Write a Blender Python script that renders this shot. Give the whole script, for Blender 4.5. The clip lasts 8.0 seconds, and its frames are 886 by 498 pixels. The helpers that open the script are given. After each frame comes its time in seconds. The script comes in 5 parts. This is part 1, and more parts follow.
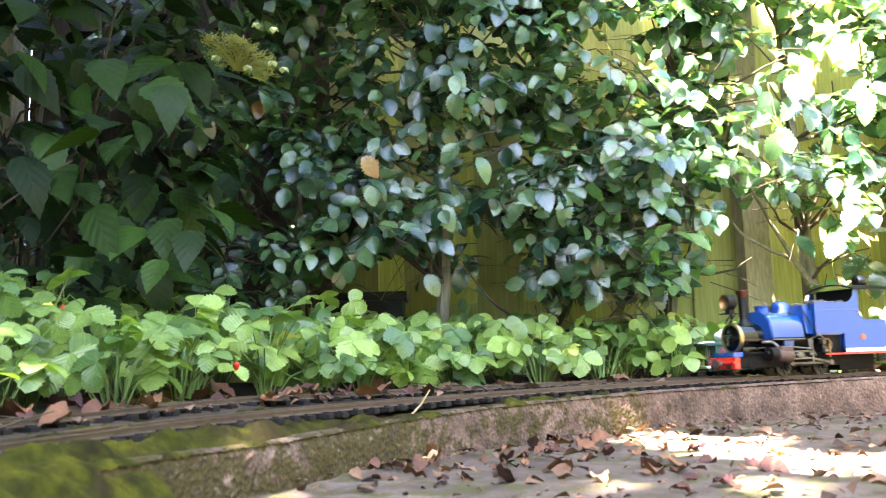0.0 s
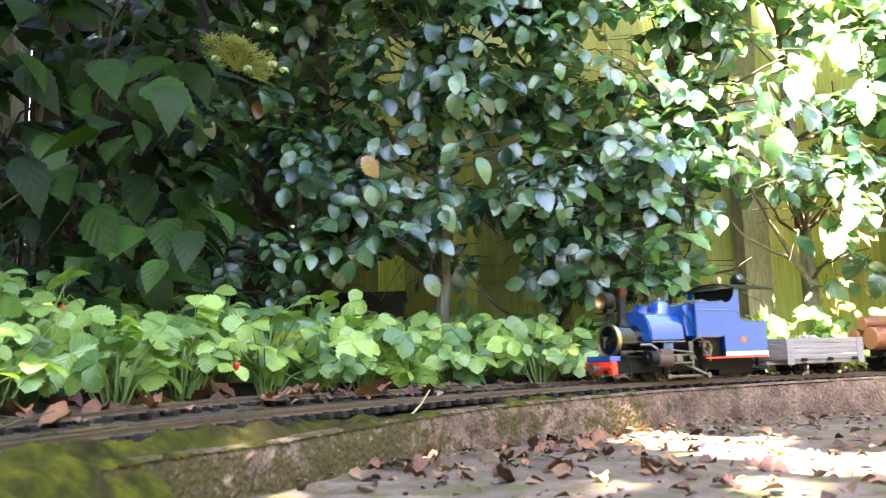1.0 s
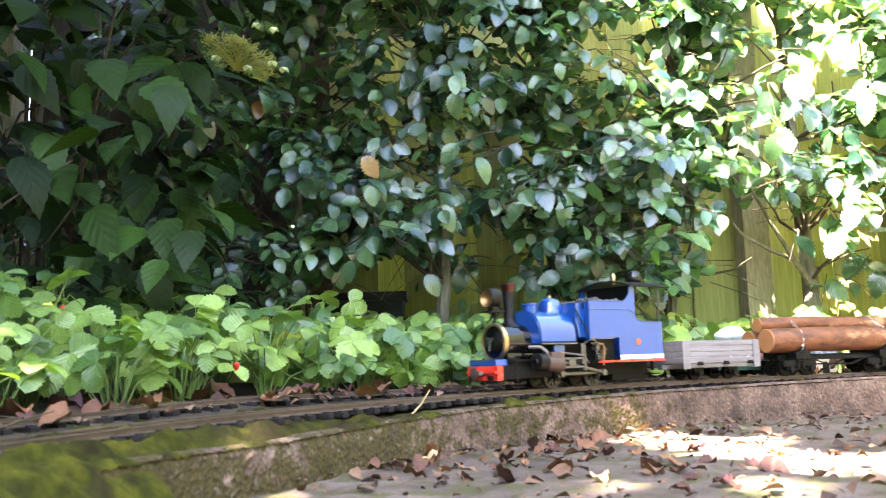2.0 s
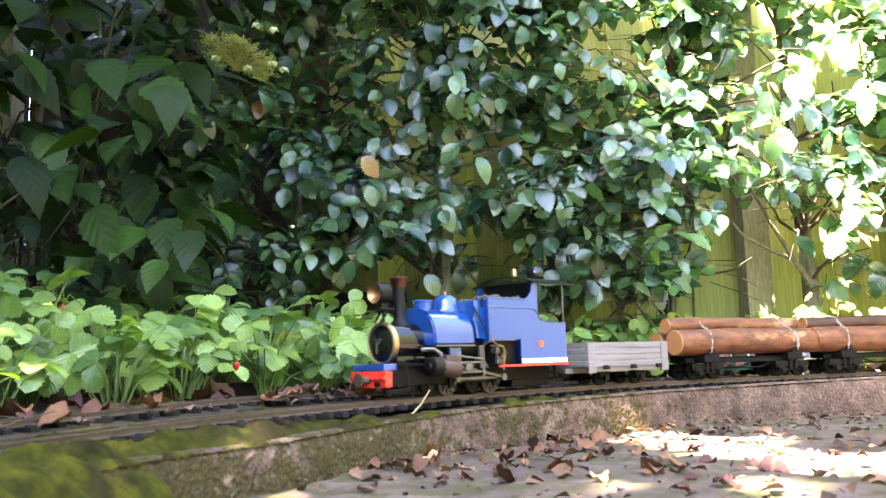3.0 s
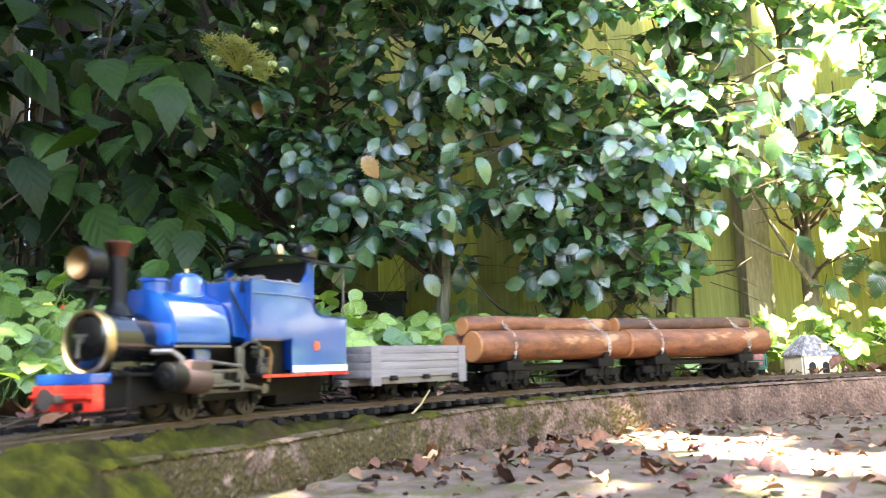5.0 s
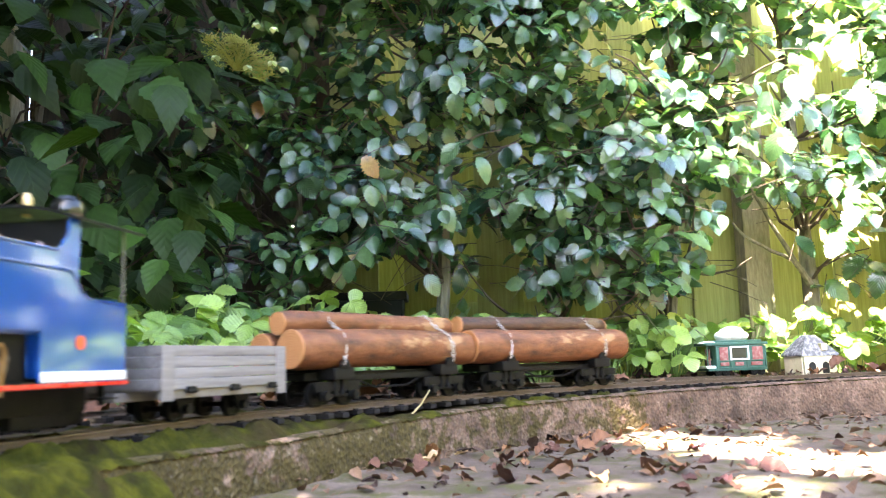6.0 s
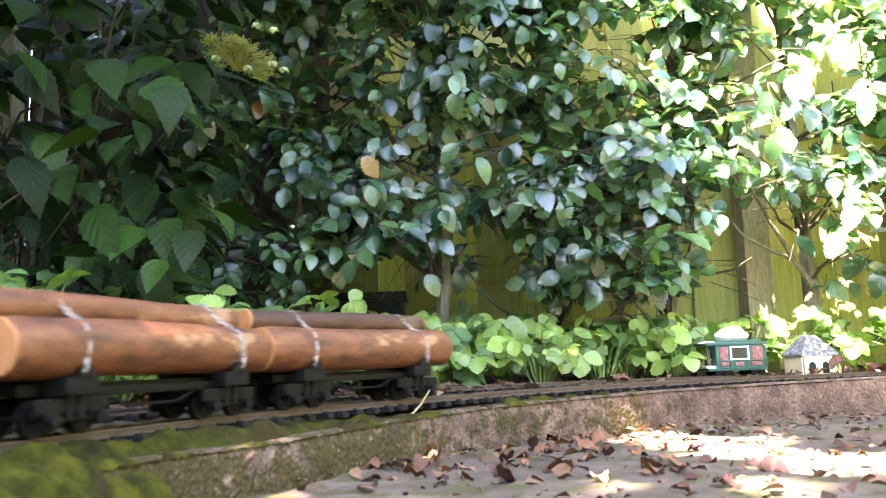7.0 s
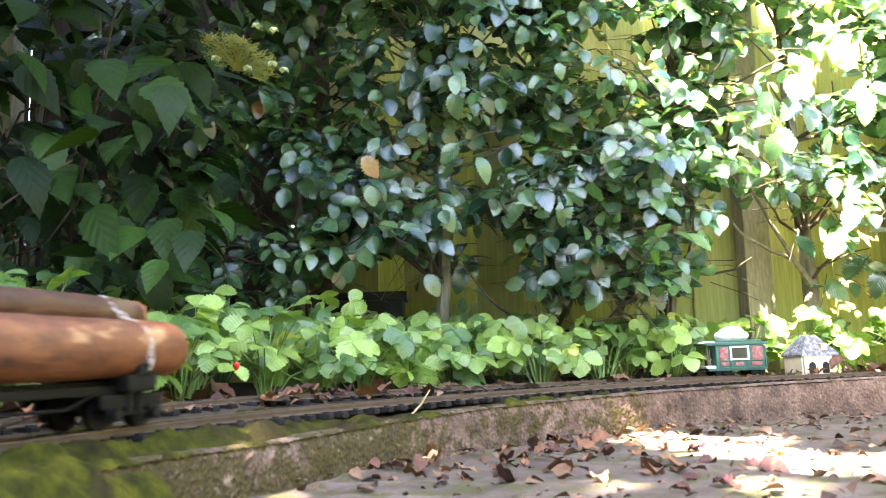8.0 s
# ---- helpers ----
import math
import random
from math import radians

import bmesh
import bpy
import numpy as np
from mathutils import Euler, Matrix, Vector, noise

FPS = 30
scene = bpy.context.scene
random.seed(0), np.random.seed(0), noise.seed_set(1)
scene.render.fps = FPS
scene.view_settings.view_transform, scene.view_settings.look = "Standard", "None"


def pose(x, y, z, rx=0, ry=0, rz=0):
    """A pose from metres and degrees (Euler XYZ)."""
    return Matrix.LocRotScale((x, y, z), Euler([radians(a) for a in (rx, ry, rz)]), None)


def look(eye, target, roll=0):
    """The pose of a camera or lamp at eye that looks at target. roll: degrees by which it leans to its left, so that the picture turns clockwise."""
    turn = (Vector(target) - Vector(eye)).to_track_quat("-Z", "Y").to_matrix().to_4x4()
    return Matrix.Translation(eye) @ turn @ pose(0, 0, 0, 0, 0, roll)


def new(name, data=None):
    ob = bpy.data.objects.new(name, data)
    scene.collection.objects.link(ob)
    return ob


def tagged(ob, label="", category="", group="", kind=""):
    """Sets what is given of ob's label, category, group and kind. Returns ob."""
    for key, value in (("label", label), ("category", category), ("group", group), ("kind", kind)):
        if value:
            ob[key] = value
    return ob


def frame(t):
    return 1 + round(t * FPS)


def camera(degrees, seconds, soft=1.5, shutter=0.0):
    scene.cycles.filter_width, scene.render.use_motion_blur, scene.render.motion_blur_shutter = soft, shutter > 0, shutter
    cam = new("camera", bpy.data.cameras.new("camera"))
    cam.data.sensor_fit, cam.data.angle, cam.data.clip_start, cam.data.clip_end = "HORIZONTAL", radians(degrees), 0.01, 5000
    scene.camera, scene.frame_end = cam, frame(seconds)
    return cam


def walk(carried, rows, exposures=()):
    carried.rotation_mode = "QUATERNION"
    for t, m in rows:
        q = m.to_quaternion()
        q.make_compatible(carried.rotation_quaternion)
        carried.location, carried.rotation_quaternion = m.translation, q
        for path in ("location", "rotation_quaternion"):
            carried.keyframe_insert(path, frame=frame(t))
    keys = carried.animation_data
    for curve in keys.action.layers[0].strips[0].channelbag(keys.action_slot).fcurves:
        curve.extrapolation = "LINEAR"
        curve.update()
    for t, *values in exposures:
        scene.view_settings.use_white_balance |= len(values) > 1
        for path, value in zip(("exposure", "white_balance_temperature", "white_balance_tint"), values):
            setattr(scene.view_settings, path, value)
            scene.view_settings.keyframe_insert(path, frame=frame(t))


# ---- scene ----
cam = camera(55.4, 8.0, soft=1.15, shutter=0.5)
EYE = (0.0, 0.0, 0.042)
AIM = (0.0, math.cos(radians(7.73)), 0.042 + math.sin(radians(7.73)))
walk(cam, [(0.0, look(EYE, AIM, -1.81)), (8.0, look(EYE, AIM, -1.81))], exposures=[(0.0, 4.92, 7100, 16), (8.0, 4.92, 7100, 16)])

cam.data.dof.use_dof, cam.data.dof.focus_distance, cam.data.dof.aperture_fstop = True, 1.75, 11.0

# ---- light ----
SUN_ELEV, SUN_AZ = radians(50), math.atan2(-0.35, -0.55)      # azimuth: x, y of the way to the sun
TO_SUN = Vector((math.sin(SUN_AZ) * math.cos(SUN_ELEV), math.cos(SUN_AZ) * math.cos(SUN_ELEV), math.sin(SUN_ELEV)))
world = bpy.data.worlds.new("world")
scene.world = world
world.use_nodes = True
sky = world.node_tree.nodes.new("ShaderNodeTexSky")
sky.sky_type, sky.sun_disc, sky.sun_elevation, sky.sun_rotation = "NISHITA", False, SUN_ELEV, SUN_AZ
world.node_tree.links.new(sky.outputs[0], world.node_tree.nodes["Background"].inputs[0])
world.node_tree.nodes["Background"].inputs[1].default_value = 0.10
sun = new("sun", bpy.data.lights.new("sun", "SUN"))
sun.data.energy, sun.data.angle, sun.data.color = 5.0, radians(0.45), (1.0, 0.95, 0.86)
sun.matrix_world = look(TO_SUN * 10, (0, 0, 0))


# ---- materials ----
class Nodes:
    def __init__(self, name):
        self.mat = bpy.data.materials.new(name)
        self.mat.use_nodes = True
        self.tree = self.mat.node_tree
        self.bsdf = self.tree.nodes["Principled BSDF"]
        self.out = self.tree.nodes["Material Output"]

    def add(self, kind, links=(), **values):
        n = self.tree.nodes.new(kind)
        for k, val in values.items():
            if k in n.inputs:
                n.inputs[k].default_value = val
        for src, dst in links:
            self.tree.links.new(src, n.inputs[dst])
        return n

    def link(self, a, b):
        self.tree.links.new(a, b)

    def coords(self, kind="Object"):
        return self.add("ShaderNodeTexCoord").outputs[kind]

    def noise(self, scale, detail=4, vec=None, rough=0.6):
        return self.add("ShaderNodeTexNoise", [(vec or self.coords(), "Vector")], Scale=scale, Detail=detail, Roughness=rough).outputs["Fac"]

    def ramp(self, fac, stops):
        n = self.add("ShaderNodeValToRGB", [(fac, "Fac")])
        els = n.color_ramp.elements
        while len(els) < len(stops):
            els.new(0.5)
        for e, (at, col) in zip(els, stops):
            e.position, e.color = at, (*col, 1) if len(col) == 3 else col
        return n.outputs["Color"]

    def mix(self, fac, a, b, mode="MIX"):
        n = self.tree.nodes.new("ShaderNodeMix")
        n.data_type, n.blend_type = "RGBA", mode
        for sock, val in ((n.inputs[0], fac), (n.inputs[6], a), (n.inputs[7], b)):
            if isinstance(val, (int, float)):
                sock.default_value = val
            elif isinstance(val, tuple):
                sock.default_value = (*val, 1)
            else:
                self.link(val, sock)
        return n.outputs[2]

    def bump(self, height, strength=0.4, dist=0.002):
        n = self.add("ShaderNodeBump", [(height, "Height")], Strength=strength, Distance=dist)
        self.link(n.outputs[0], self.bsdf.inputs["Normal"])
        return n.outputs[0]

    def done(self, color=None, rough=0.6, metal=0.0, spec=0.5):
        b = self.bsdf
        if isinstance(color, tuple):
            b.inputs["Base Color"].default_value = (*color, 1)
        elif color is not None:
            self.link(color, b.inputs["Base Color"])
        if isinstance(rough, (int, float)):
            b.inputs["Roughness"].default_value = rough
        else:
            self.link(rough, b.inputs["Roughness"])
        b.inputs["Metallic"].default_value = metal
        b.inputs["Specular IOR Level"].default_value = spec
        return self.mat


def worn(name, col, rough=0.4, metal=0.0, amount=0.25, scale=40, bump=0.15, dirt=(0.05, 0.04, 0.03), spec=0.5):
    """Paint or metal with grime, fine relief and uneven gloss."""
    n = Nodes(name)
    a, b = n.noise(scale, 6), n.noise(scale * 6, 3)
    dark = n.ramp(a, [(0.45, (0, 0, 0)), (0.8, (amount, amount, amount))])
    c = n.mix(dark, col, dirt)
    c = n.mix(n.ramp(b, [(0.3, (0.8, 0.8, 0.8)), (0.7, (1.1, 1.1, 1.1))]), c, c)
    n.bump(b, bump, 0.0006)
    r = n.ramp(a, [(0.3, (rough,) * 3), (0.8, (min(1, rough + 0.25),) * 3)])
    return n.done(c, r, metal, spec)


def leafy(name, young, old, rough=0.4, through_light=0.35, veins=9.0, dead=None, spec=0.5, island=False, pale_vein=0.1, relief=0.0009, wax=0.0):
    """A leaf: colour varies leaf by leaf, side veins in relief, some light passes through."""
    n = Nodes(name)
    rnd = n.add("ShaderNodeNewGeometry").outputs["Random Per Island"] if island else n.add("ShaderNodeObjectInfo").outputs["Random"]
    stops = [(0.0, old), (0.55, tuple((a + b) / 2 for a, b in zip(old, young))), (0.97, young)]
    if dead:
        stops.append((0.996, dead))
    col = n.ramp(rnd, stops)
    uv = n.coords("UV")
    sep = n.add("ShaderNodeSeparateXYZ", [(uv, "Vector")])
    side = n.add("ShaderNodeMath", [(sep.outputs["Y"], 0)])
    side.operation = "ABSOLUTE"
    lag = n.add("ShaderNodeMath", [(side.outputs[0], 0)])
    lag.operation, lag.inputs[1].default_value = "MULTIPLY", -0.45
    along = n.add("ShaderNodeMath", [(sep.outputs["X"], 0), (lag.outputs[0], 1)])
    freq = n.add("ShaderNodeMath", [(along.outputs[0], 0)])
    freq.operation, freq.inputs[1].default_value = "MULTIPLY", veins * 6.283
    wave = n.add("ShaderNodeMath", [(freq.outputs[0], 0)])
    wave.operation = "SINE"
    rib = n.add("ShaderNodeMath", [(side.outputs[0], 0)])
    rib.operation, rib.inputs[1].default_value = "LESS_THAN", 0.035
    pale = n.add("ShaderNodeMath", [(wave.outputs[0], 0)])
    pale.operation, pale.inputs[1].default_value = "GREATER_THAN", 0.93
    both = n.add("ShaderNodeMath", [(rib.outputs[0], 0), (pale.outputs[0], 1)])
    both.operation = "MAXIMUM"
    faint = n.add("ShaderNodeMath", [(both.outputs[0], 0)])
    faint.operation, faint.inputs[1].default_value = "MULTIPLY", pale_vein
    blotch = n.ramp(n.noise(60, 4), [(0.3, (0.75, 0.75, 0.75)), (0.7, (1.15, 1.15, 1.15))])
    col = n.mix(1.0, col, blotch, "MULTIPLY")
    col = n.mix(faint.outputs[0], col, tuple(min(1, 1.6 * c + 0.03) for c in young))
    nor = n.bump(wave.outputs[0], 0.5, relief)
    n.bsdf.inputs["Coat Weight"].default_value, n.bsdf.inputs["Coat Roughness"].default_value = wax, 0.2
    n.done(col, rough, 0.0, spec)
    tr = n.add("ShaderNodeBsdfTranslucent", [(n.mix(1.0, col, (1.5, 1.7, 0.6), "MULTIPLY"), "Color"), (nor, "Normal")])
    mx = n.add("ShaderNodeMixShader", [(n.bsdf.outputs[0], 1), (tr.outputs[0], 2)], Fac=through_light)
    n.link(mx.outputs[0], n.out.inputs["Surface"])
    return n.mat


def mat_concrete():
    n = Nodes("mossy_concrete")
    big, mid, fine = n.noise(4, 5), n.noise(22, 6), n.noise(160, 3)
    stone = n.ramp(mid, [(0.3, (0.05, 0.03, 0.022)), (0.5, (0.135, 0.085, 0.062)), (0.72, (0.24, 0.16, 0.12))])
    stone = n.mix(n.ramp(fine, [(0.35, (0.6, 0.6, 0.6)), (0.6, (0, 0, 0))]), stone, (0.045, 0.034, 0.027))
    sep = n.add("ShaderNodeSeparateXYZ", [(n.coords(), "Vector")])
    damp = n.add("ShaderNodeMath", [(sep.outputs["X"], 0)])
    damp.operation, damp.inputs[1].default_value = "MULTIPLY", -0.55
    dm = n.add("ShaderNodeMath", [(damp.outputs[0], 0), (big, 1)])
    dm2 = n.add("ShaderNodeMath", [(dm.outputs[0], 0), (n.noise(55, 5), 1)])
    moss = n.ramp(dm2.outputs[0], [(0.92, (0, 0, 0)), (1.2, (0.85, 0.85, 0.85))])
    green = n.ramp(fine, [(0.3, (0.024, 0.019, 0.006)), (0.7, (0.066, 0.052, 0.012))])
    c = n.mix(moss, stone, green)
    pit = n.add("ShaderNodeTexVoronoi", [(n.coords(), "Vector")], Scale=190).outputs["Distance"]
    c = n.mix(n.ramp(pit, [(0.05, (0.25, 0.25, 0.25)), (0.25, (0, 0, 0))]), c, (0.03, 0.024, 0.02))
    c = n.mix(n.ramp(n.noise(90, 2), [(0.62, (0, 0, 0)), (0.74, (0.3, 0.3, 0.3))]), c, (0.36, 0.29, 0.22))
    h = n.add("ShaderNodeMath", [(mid, 0), (pit, 1)])
    n.bump(h.outputs[0], 0.7, 0.003)
    return n.done(c, 0.92, 0, 0.2)


def mat_paving():
    n = Nodes("paving")
    mid, fine, big = n.noise(14, 6), n.noise(150, 3), n.noise(3, 4)
    c = n.ramp(mid, [(0.3, (0.05, 0.035, 0.029)), (0.55, (0.135, 0.10, 0.08)), (0.75, (0.24, 0.185, 0.155))])
    c = n.mix(n.ramp(n.noise(30, 6), [(0.48, (0, 0, 0)), (0.6, (0.85, 0.85, 0.85))]), c, (0.058, 0.06, 0.012))
    c = n.mix(n.ramp(n.noise(7, 5), [(0.45, (0, 0, 0)), (0.65, (0.7, 0.7, 0.7))]), c, (0.075, 0.05, 0.042))
    c = n.mix(n.ramp(fine, [(0.3, (0.7, 0.7, 0.7)), (0.5, (0, 0, 0))]), c, (0.07, 0.055, 0.045))
    n.bump(fine, 0.6, 0.002)
    return n.done(c, 0.9, 0, 0.25)


def mat_soil():
    n = Nodes("soil")
    mid, fine = n.noise(30, 6), n.noise(180, 4)
    c = n.ramp(mid, [(0.3, (0.022, 0.016, 0.011)), (0.6, (0.06, 0.043, 0.03)), (0.8, (0.12, 0.09, 0.06))])
    n.bump(fine, 1.0, 0.004)
    return n.done(c, 0.95, 0, 0.2)


def mat_moss():
    n = Nodes("moss")
    mid, fine = n.noise(38, 6), n.noise(300, 4)
    c = n.ramp(mid, [(0.32, (0.014, 0.011, 0.004)), (0.5, (0.030, 0.032, 0.004)), (0.72, (0.078, 0.074, 0.007))])
    c = n.mix(n.ramp(n.noise(13, 5), [(0.5, (0, 0, 0)), (0.66, (0.75, 0.75, 0.75))]), c, (0.035, 0.022, 0.012))
    n.bump(fine, 1.0, 0.003)
    return n.done(c, 0.95, 0, 0.1)


def mat_fence():
    n = Nodes("fence_wood")
    vec = n.add("ShaderNodeMapping", [(n.coords(), "Vector")])
    vec.inputs["Scale"].default_value = (30, 30, 1.6)
    grain, stain = n.noise(4, 6, vec.outputs[0]), n.noise(3, 4)
    rnd = n.add("ShaderNodeObjectInfo").outputs["Random"]
    wood = n.ramp(grain, [(0.3, (0.30, 0.29, 0.085)), (0.6, (0.46, 0.45, 0.15)), (0.8, (0.56, 0.55, 0.24))])
    wood = n.mix(n.ramp(stain, [(0.4, (0, 0, 0)), (0.75, (0.6, 0.6, 0.6))]), wood, (0.28, 0.33, 0.08))
    wood = n.mix(1.0, wood, n.ramp(rnd, [(0, (0.75, 0.75, 0.75)), (1, (1.15, 1.12, 1.05))]), "MULTIPLY")
    n.bump(grain, 0.5, 0.002)
    return n.done(wood, 0.8, 0, 0.3)


def mat_bark(name="bark", a=(0.075, 0.065, 0.045), b=(0.2, 0.18, 0.13)):
    n = Nodes(name)
    vec = n.add("ShaderNodeMapping", [(n.coords(), "Vector")])
    vec.inputs["Scale"].default_value = (3, 3, 0.6)
    g = n.noise(40, 6, vec.outputs[0])
    c = n.ramp(g, [(0.3, a), (0.7, b)])
    c = n.mix(n.ramp(n.noise(9, 4), [(0.5, (0, 0, 0)), (0.75, (0.7, 0.7, 0.7))]), c, (0.1, 0.12, 0.035))
    n.bump(g, 0.7, 0.003)
    return n.done(c, 0.85, 0, 0.3)


M = {}
M["concrete"], M["paving"], M["soil"], M["moss"], M["fence"], M["bark"] = mat_concrete(), mat_paving(), mat_soil(), mat_moss(), mat_fence(), mat_bark()
M["twig"] = mat_bark("twig", (0.03, 0.02, 0.016), (0.08, 0.055, 0.04))
M["hornbeam"] = leafy("hornbeam_leaf", (0.12, 0.22, 0.085), (0.010, 0.042, 0.034), 0.17, 0.36, 8, (0.3, 0.17, 0.07), 1.0, False, 0.06, 0.0003, 0.6)
M["hornbeam_mass"] = leafy("hornbeam_leaf_mass", (0.12, 0.22, 0.085), (0.010, 0.042, 0.034), 0.17, 0.36, 8, None, 1.0, True, 0.06, 0.0003, 0.6)
M["strawberry"] = leafy("strawberry_leaf", (0.30, 0.43, 0.10), (0.05, 0.12, 0.03), 0.32, 0.3, 6, (0.40, 0.40, 0.06), 0.6, False, 0.08, 0.0003)
# both hydrangea greens are darkened: part of the corner's shade is in the colour
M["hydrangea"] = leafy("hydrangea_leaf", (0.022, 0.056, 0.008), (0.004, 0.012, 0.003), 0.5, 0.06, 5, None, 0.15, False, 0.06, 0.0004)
M["canopy"] = leafy("canopy_leaf", (0.08, 0.16, 0.04), (0.04, 0.09, 0.03), 0.5, 0.2, 6, None, 0.4, True)
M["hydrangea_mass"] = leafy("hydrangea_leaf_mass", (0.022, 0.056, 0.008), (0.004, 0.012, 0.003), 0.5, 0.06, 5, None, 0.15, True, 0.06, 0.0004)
M["stalk"] = worn("green_stalk", (0.12, 0.2, 0.05), 0.5, dirt=(0.16, 0.06, 0.04))
M["dead"] = leafy("dead_leaf", (0.24, 0.11, 0.05), (0.045, 0.016, 0.022), 0.7, 0.1, 7, (0.5, 0.34, 0.2), 0.3, False, 0.05, 0.0002)
M["litter"] = leafy("leaf_litter", (0.24, 0.14, 0.09), (0.03, 0.016, 0.016), 0.8, 0.05, 7, None, 0.2, True)
M["rail"] = worn("rail_steel", (0.11, 0.08, 0.062), 0.5, 0.6, 0.6, 60, 0.3, (0.06, 0.04, 0.025))
M["sleeper"] = worn("sleeper_plastic", (0.014, 0.012, 0.012), 0.8, 0, 0.5, 50, 0.4, (0.05, 0.045, 0.02), 0.2)
M["black_plastic"] = worn("black_plastic", (0.006, 0.0062, 0.008), 0.5, 0, 0.3, 20, 0.2, (0.02, 0.018, 0.015), 0.3)
M["plain_wall"] = worn("rendered_wall", (0.5, 0.46, 0.4), 0.9, 0, 0.5, 3, 0.4, (0.3, 0.28, 0.22))


# ---- builders ----
def mesh_of(bm, name, mat, smooth=True):
    me = bpy.data.meshes.new(name)
    bm.to_mesh(me)
    bm.free()
    if smooth:
        me.polygons.foreach_set("use_smooth", [True] * len(me.polygons))
        me.set_sharp_from_angle(angle=radians(38))
    me.materials.append(mat)
    return me


def part(name, bm, material, parent=None, label="", smooth=True):
    ob = new(name, mesh_of(bm, name, material, smooth))
    if parent is not None:
        ob.parent = parent
    if label:
        tagged(ob, label)
    return ob


def thing(name, label, category, group="", kind="", at=None):
    ob = new(name)
    ob.empty_display_size = 0.02
    if at is not None:
        ob.matrix_world = at
    return tagged(ob, label, category, group, kind)


def box(bm, c, size, bev=0.0, m=None):
    r = bmesh.ops.create_cube(bm, size=1.0, matrix=(m or Matrix()) @ Matrix.LocRotScale(c, None, size))
    if bev:
        edges = list({e for v in r["verts"] for e in v.link_edges})
        bmesh.ops.bevel(bm, geom=edges, offset=bev, segments=2, affect="EDGES", profile=0.6)
    return bm


def rod(bm, a, b, r0, r1=None, seg=14):
    a, b = Vector(a), Vector(b)
    d = b - a
    m = Matrix.Translation((a + b) / 2) @ d.to_track_quat("Z", "Y").to_matrix().to_4x4()
    bmesh.ops.create_cone(bm, cap_ends=True, segments=seg, radius1=r0, radius2=r0 if r1 is None else r1, depth=d.length, matrix=m)
    return bm


def ball(bm, c, r, scale=(1, 1, 1), seg=20):
    bmesh.ops.create_uvsphere(bm, u_segments=seg, v_segments=seg // 2 + 2, radius=r, matrix=Matrix.LocRotScale(c, None, scale))
    return bm


def lathe(bm, profile, m=None, seg=28):
    """Turns a profile of (radius, height) round z."""
    rings = []
    m = m or Matrix()
    for r, z in profile:
        if r < 1e-6:
            rings.append([bm.verts.new(m @ Vector((0, 0, z)))])
        else:
            rings.append([bm.verts.new(m @ Vector((r * math.cos(2 * math.pi * k / seg), r * math.sin(2 * math.pi * k / seg), z))) for k in range(seg)])
    for a, b in zip(rings, rings[1:]):
        for k in range(seg):
            q = [a[k % len(a)], a[(k + 1) % len(a)], b[(k + 1) % len(b)], b[k % len(b)]]
            q = [v for i, v in enumerate(q) if v not in q[:i]]
            if len(q) > 2:
                bm.faces.new(q)
    bmesh.ops.recalc_face_normals(bm, faces=bm.faces)
    return bm


def tube(bm, pts, r0, r1=None, seg=7):
    """A round, tapering tube along points."""
    r1 = r0 if r1 is None else r1
    pts = [Vector(p) for p in pts]
    rings = []
    for i, p in enumerate(pts):
        d = (pts[min(i + 1, len(pts) - 1)] - pts[max(i - 1, 0)]).normalized()
        x = d.orthogonal().normalized() if i == 0 else (rx - d * rx.dot(d)).normalized()
        rx, y = x, d.cross(x)
        r = r0 + (r1 - r0) * i / (len(pts) - 1)
        rings.append([bm.verts.new(p + r * (x * math.cos(2 * math.pi * k / seg) + y * math.sin(2 * math.pi * k / seg))) for k in range(seg)])
    for a, b in zip(rings, rings[1:]):
        for k in range(seg):
            bm.faces.new((a[k], a[(k + 1) % seg], b[(k + 1) % seg], b[k]))
    bm.faces.new(rings[0][::-1])
    bm.faces.new(rings[-1])
    return bm


def prism(bm, outline, y0, y1, m=None):
    """An outline in x, z drawn out from y0 to y1."""
    m = m or Matrix()
    a = [bm.verts.new(m @ Vector((x, y0, z))) for x, z in outline]
    b = [bm.verts.new(m @ Vector((x, y1, z))) for x, z in outline]
    n = len(a)
    bm.faces.new(a[::-1])
    bm.faces.new(b)
    for k in range(n):
        bm.faces.new((a[k], a[(k + 1) % n], b[(k + 1) % n], b[k]))
    bmesh.ops.recalc_face_normals(bm, faces=bm.faces)
    return bm


# ---- the line of the track ----
CX, CY, RAD = 1.2303, 0.1011, 1.6022
HALF_GAUGE = 0.016


BEND_FROM = -0.5           # past this the hand-laid curve eases, then tightens


def line_table():
    step, s, a = 0.002, BEND_FROM, BEND_FROM / RAD
    x, y = CX + RAD * math.sin(a), CY + RAD * math.cos(a)
    rows = [(s, x, y, a)]
    while s > -3.9:
        a -= step * float(np.interp(s, (-1.35, -1.2, -0.6, -0.5), (0.791, 0.525, 0.525, 1 / RAD)))
        x, y, s = x - step * math.cos(a), y + step * math.sin(a), s - step
        rows.append((s, x, y, a))
    return np.array(rows[::-1])


LINE = line_table()


def bearing(s):
    return s / RAD if s > BEND_FROM else float(np.interp(s, LINE[:, 0], LINE[:, 3]))


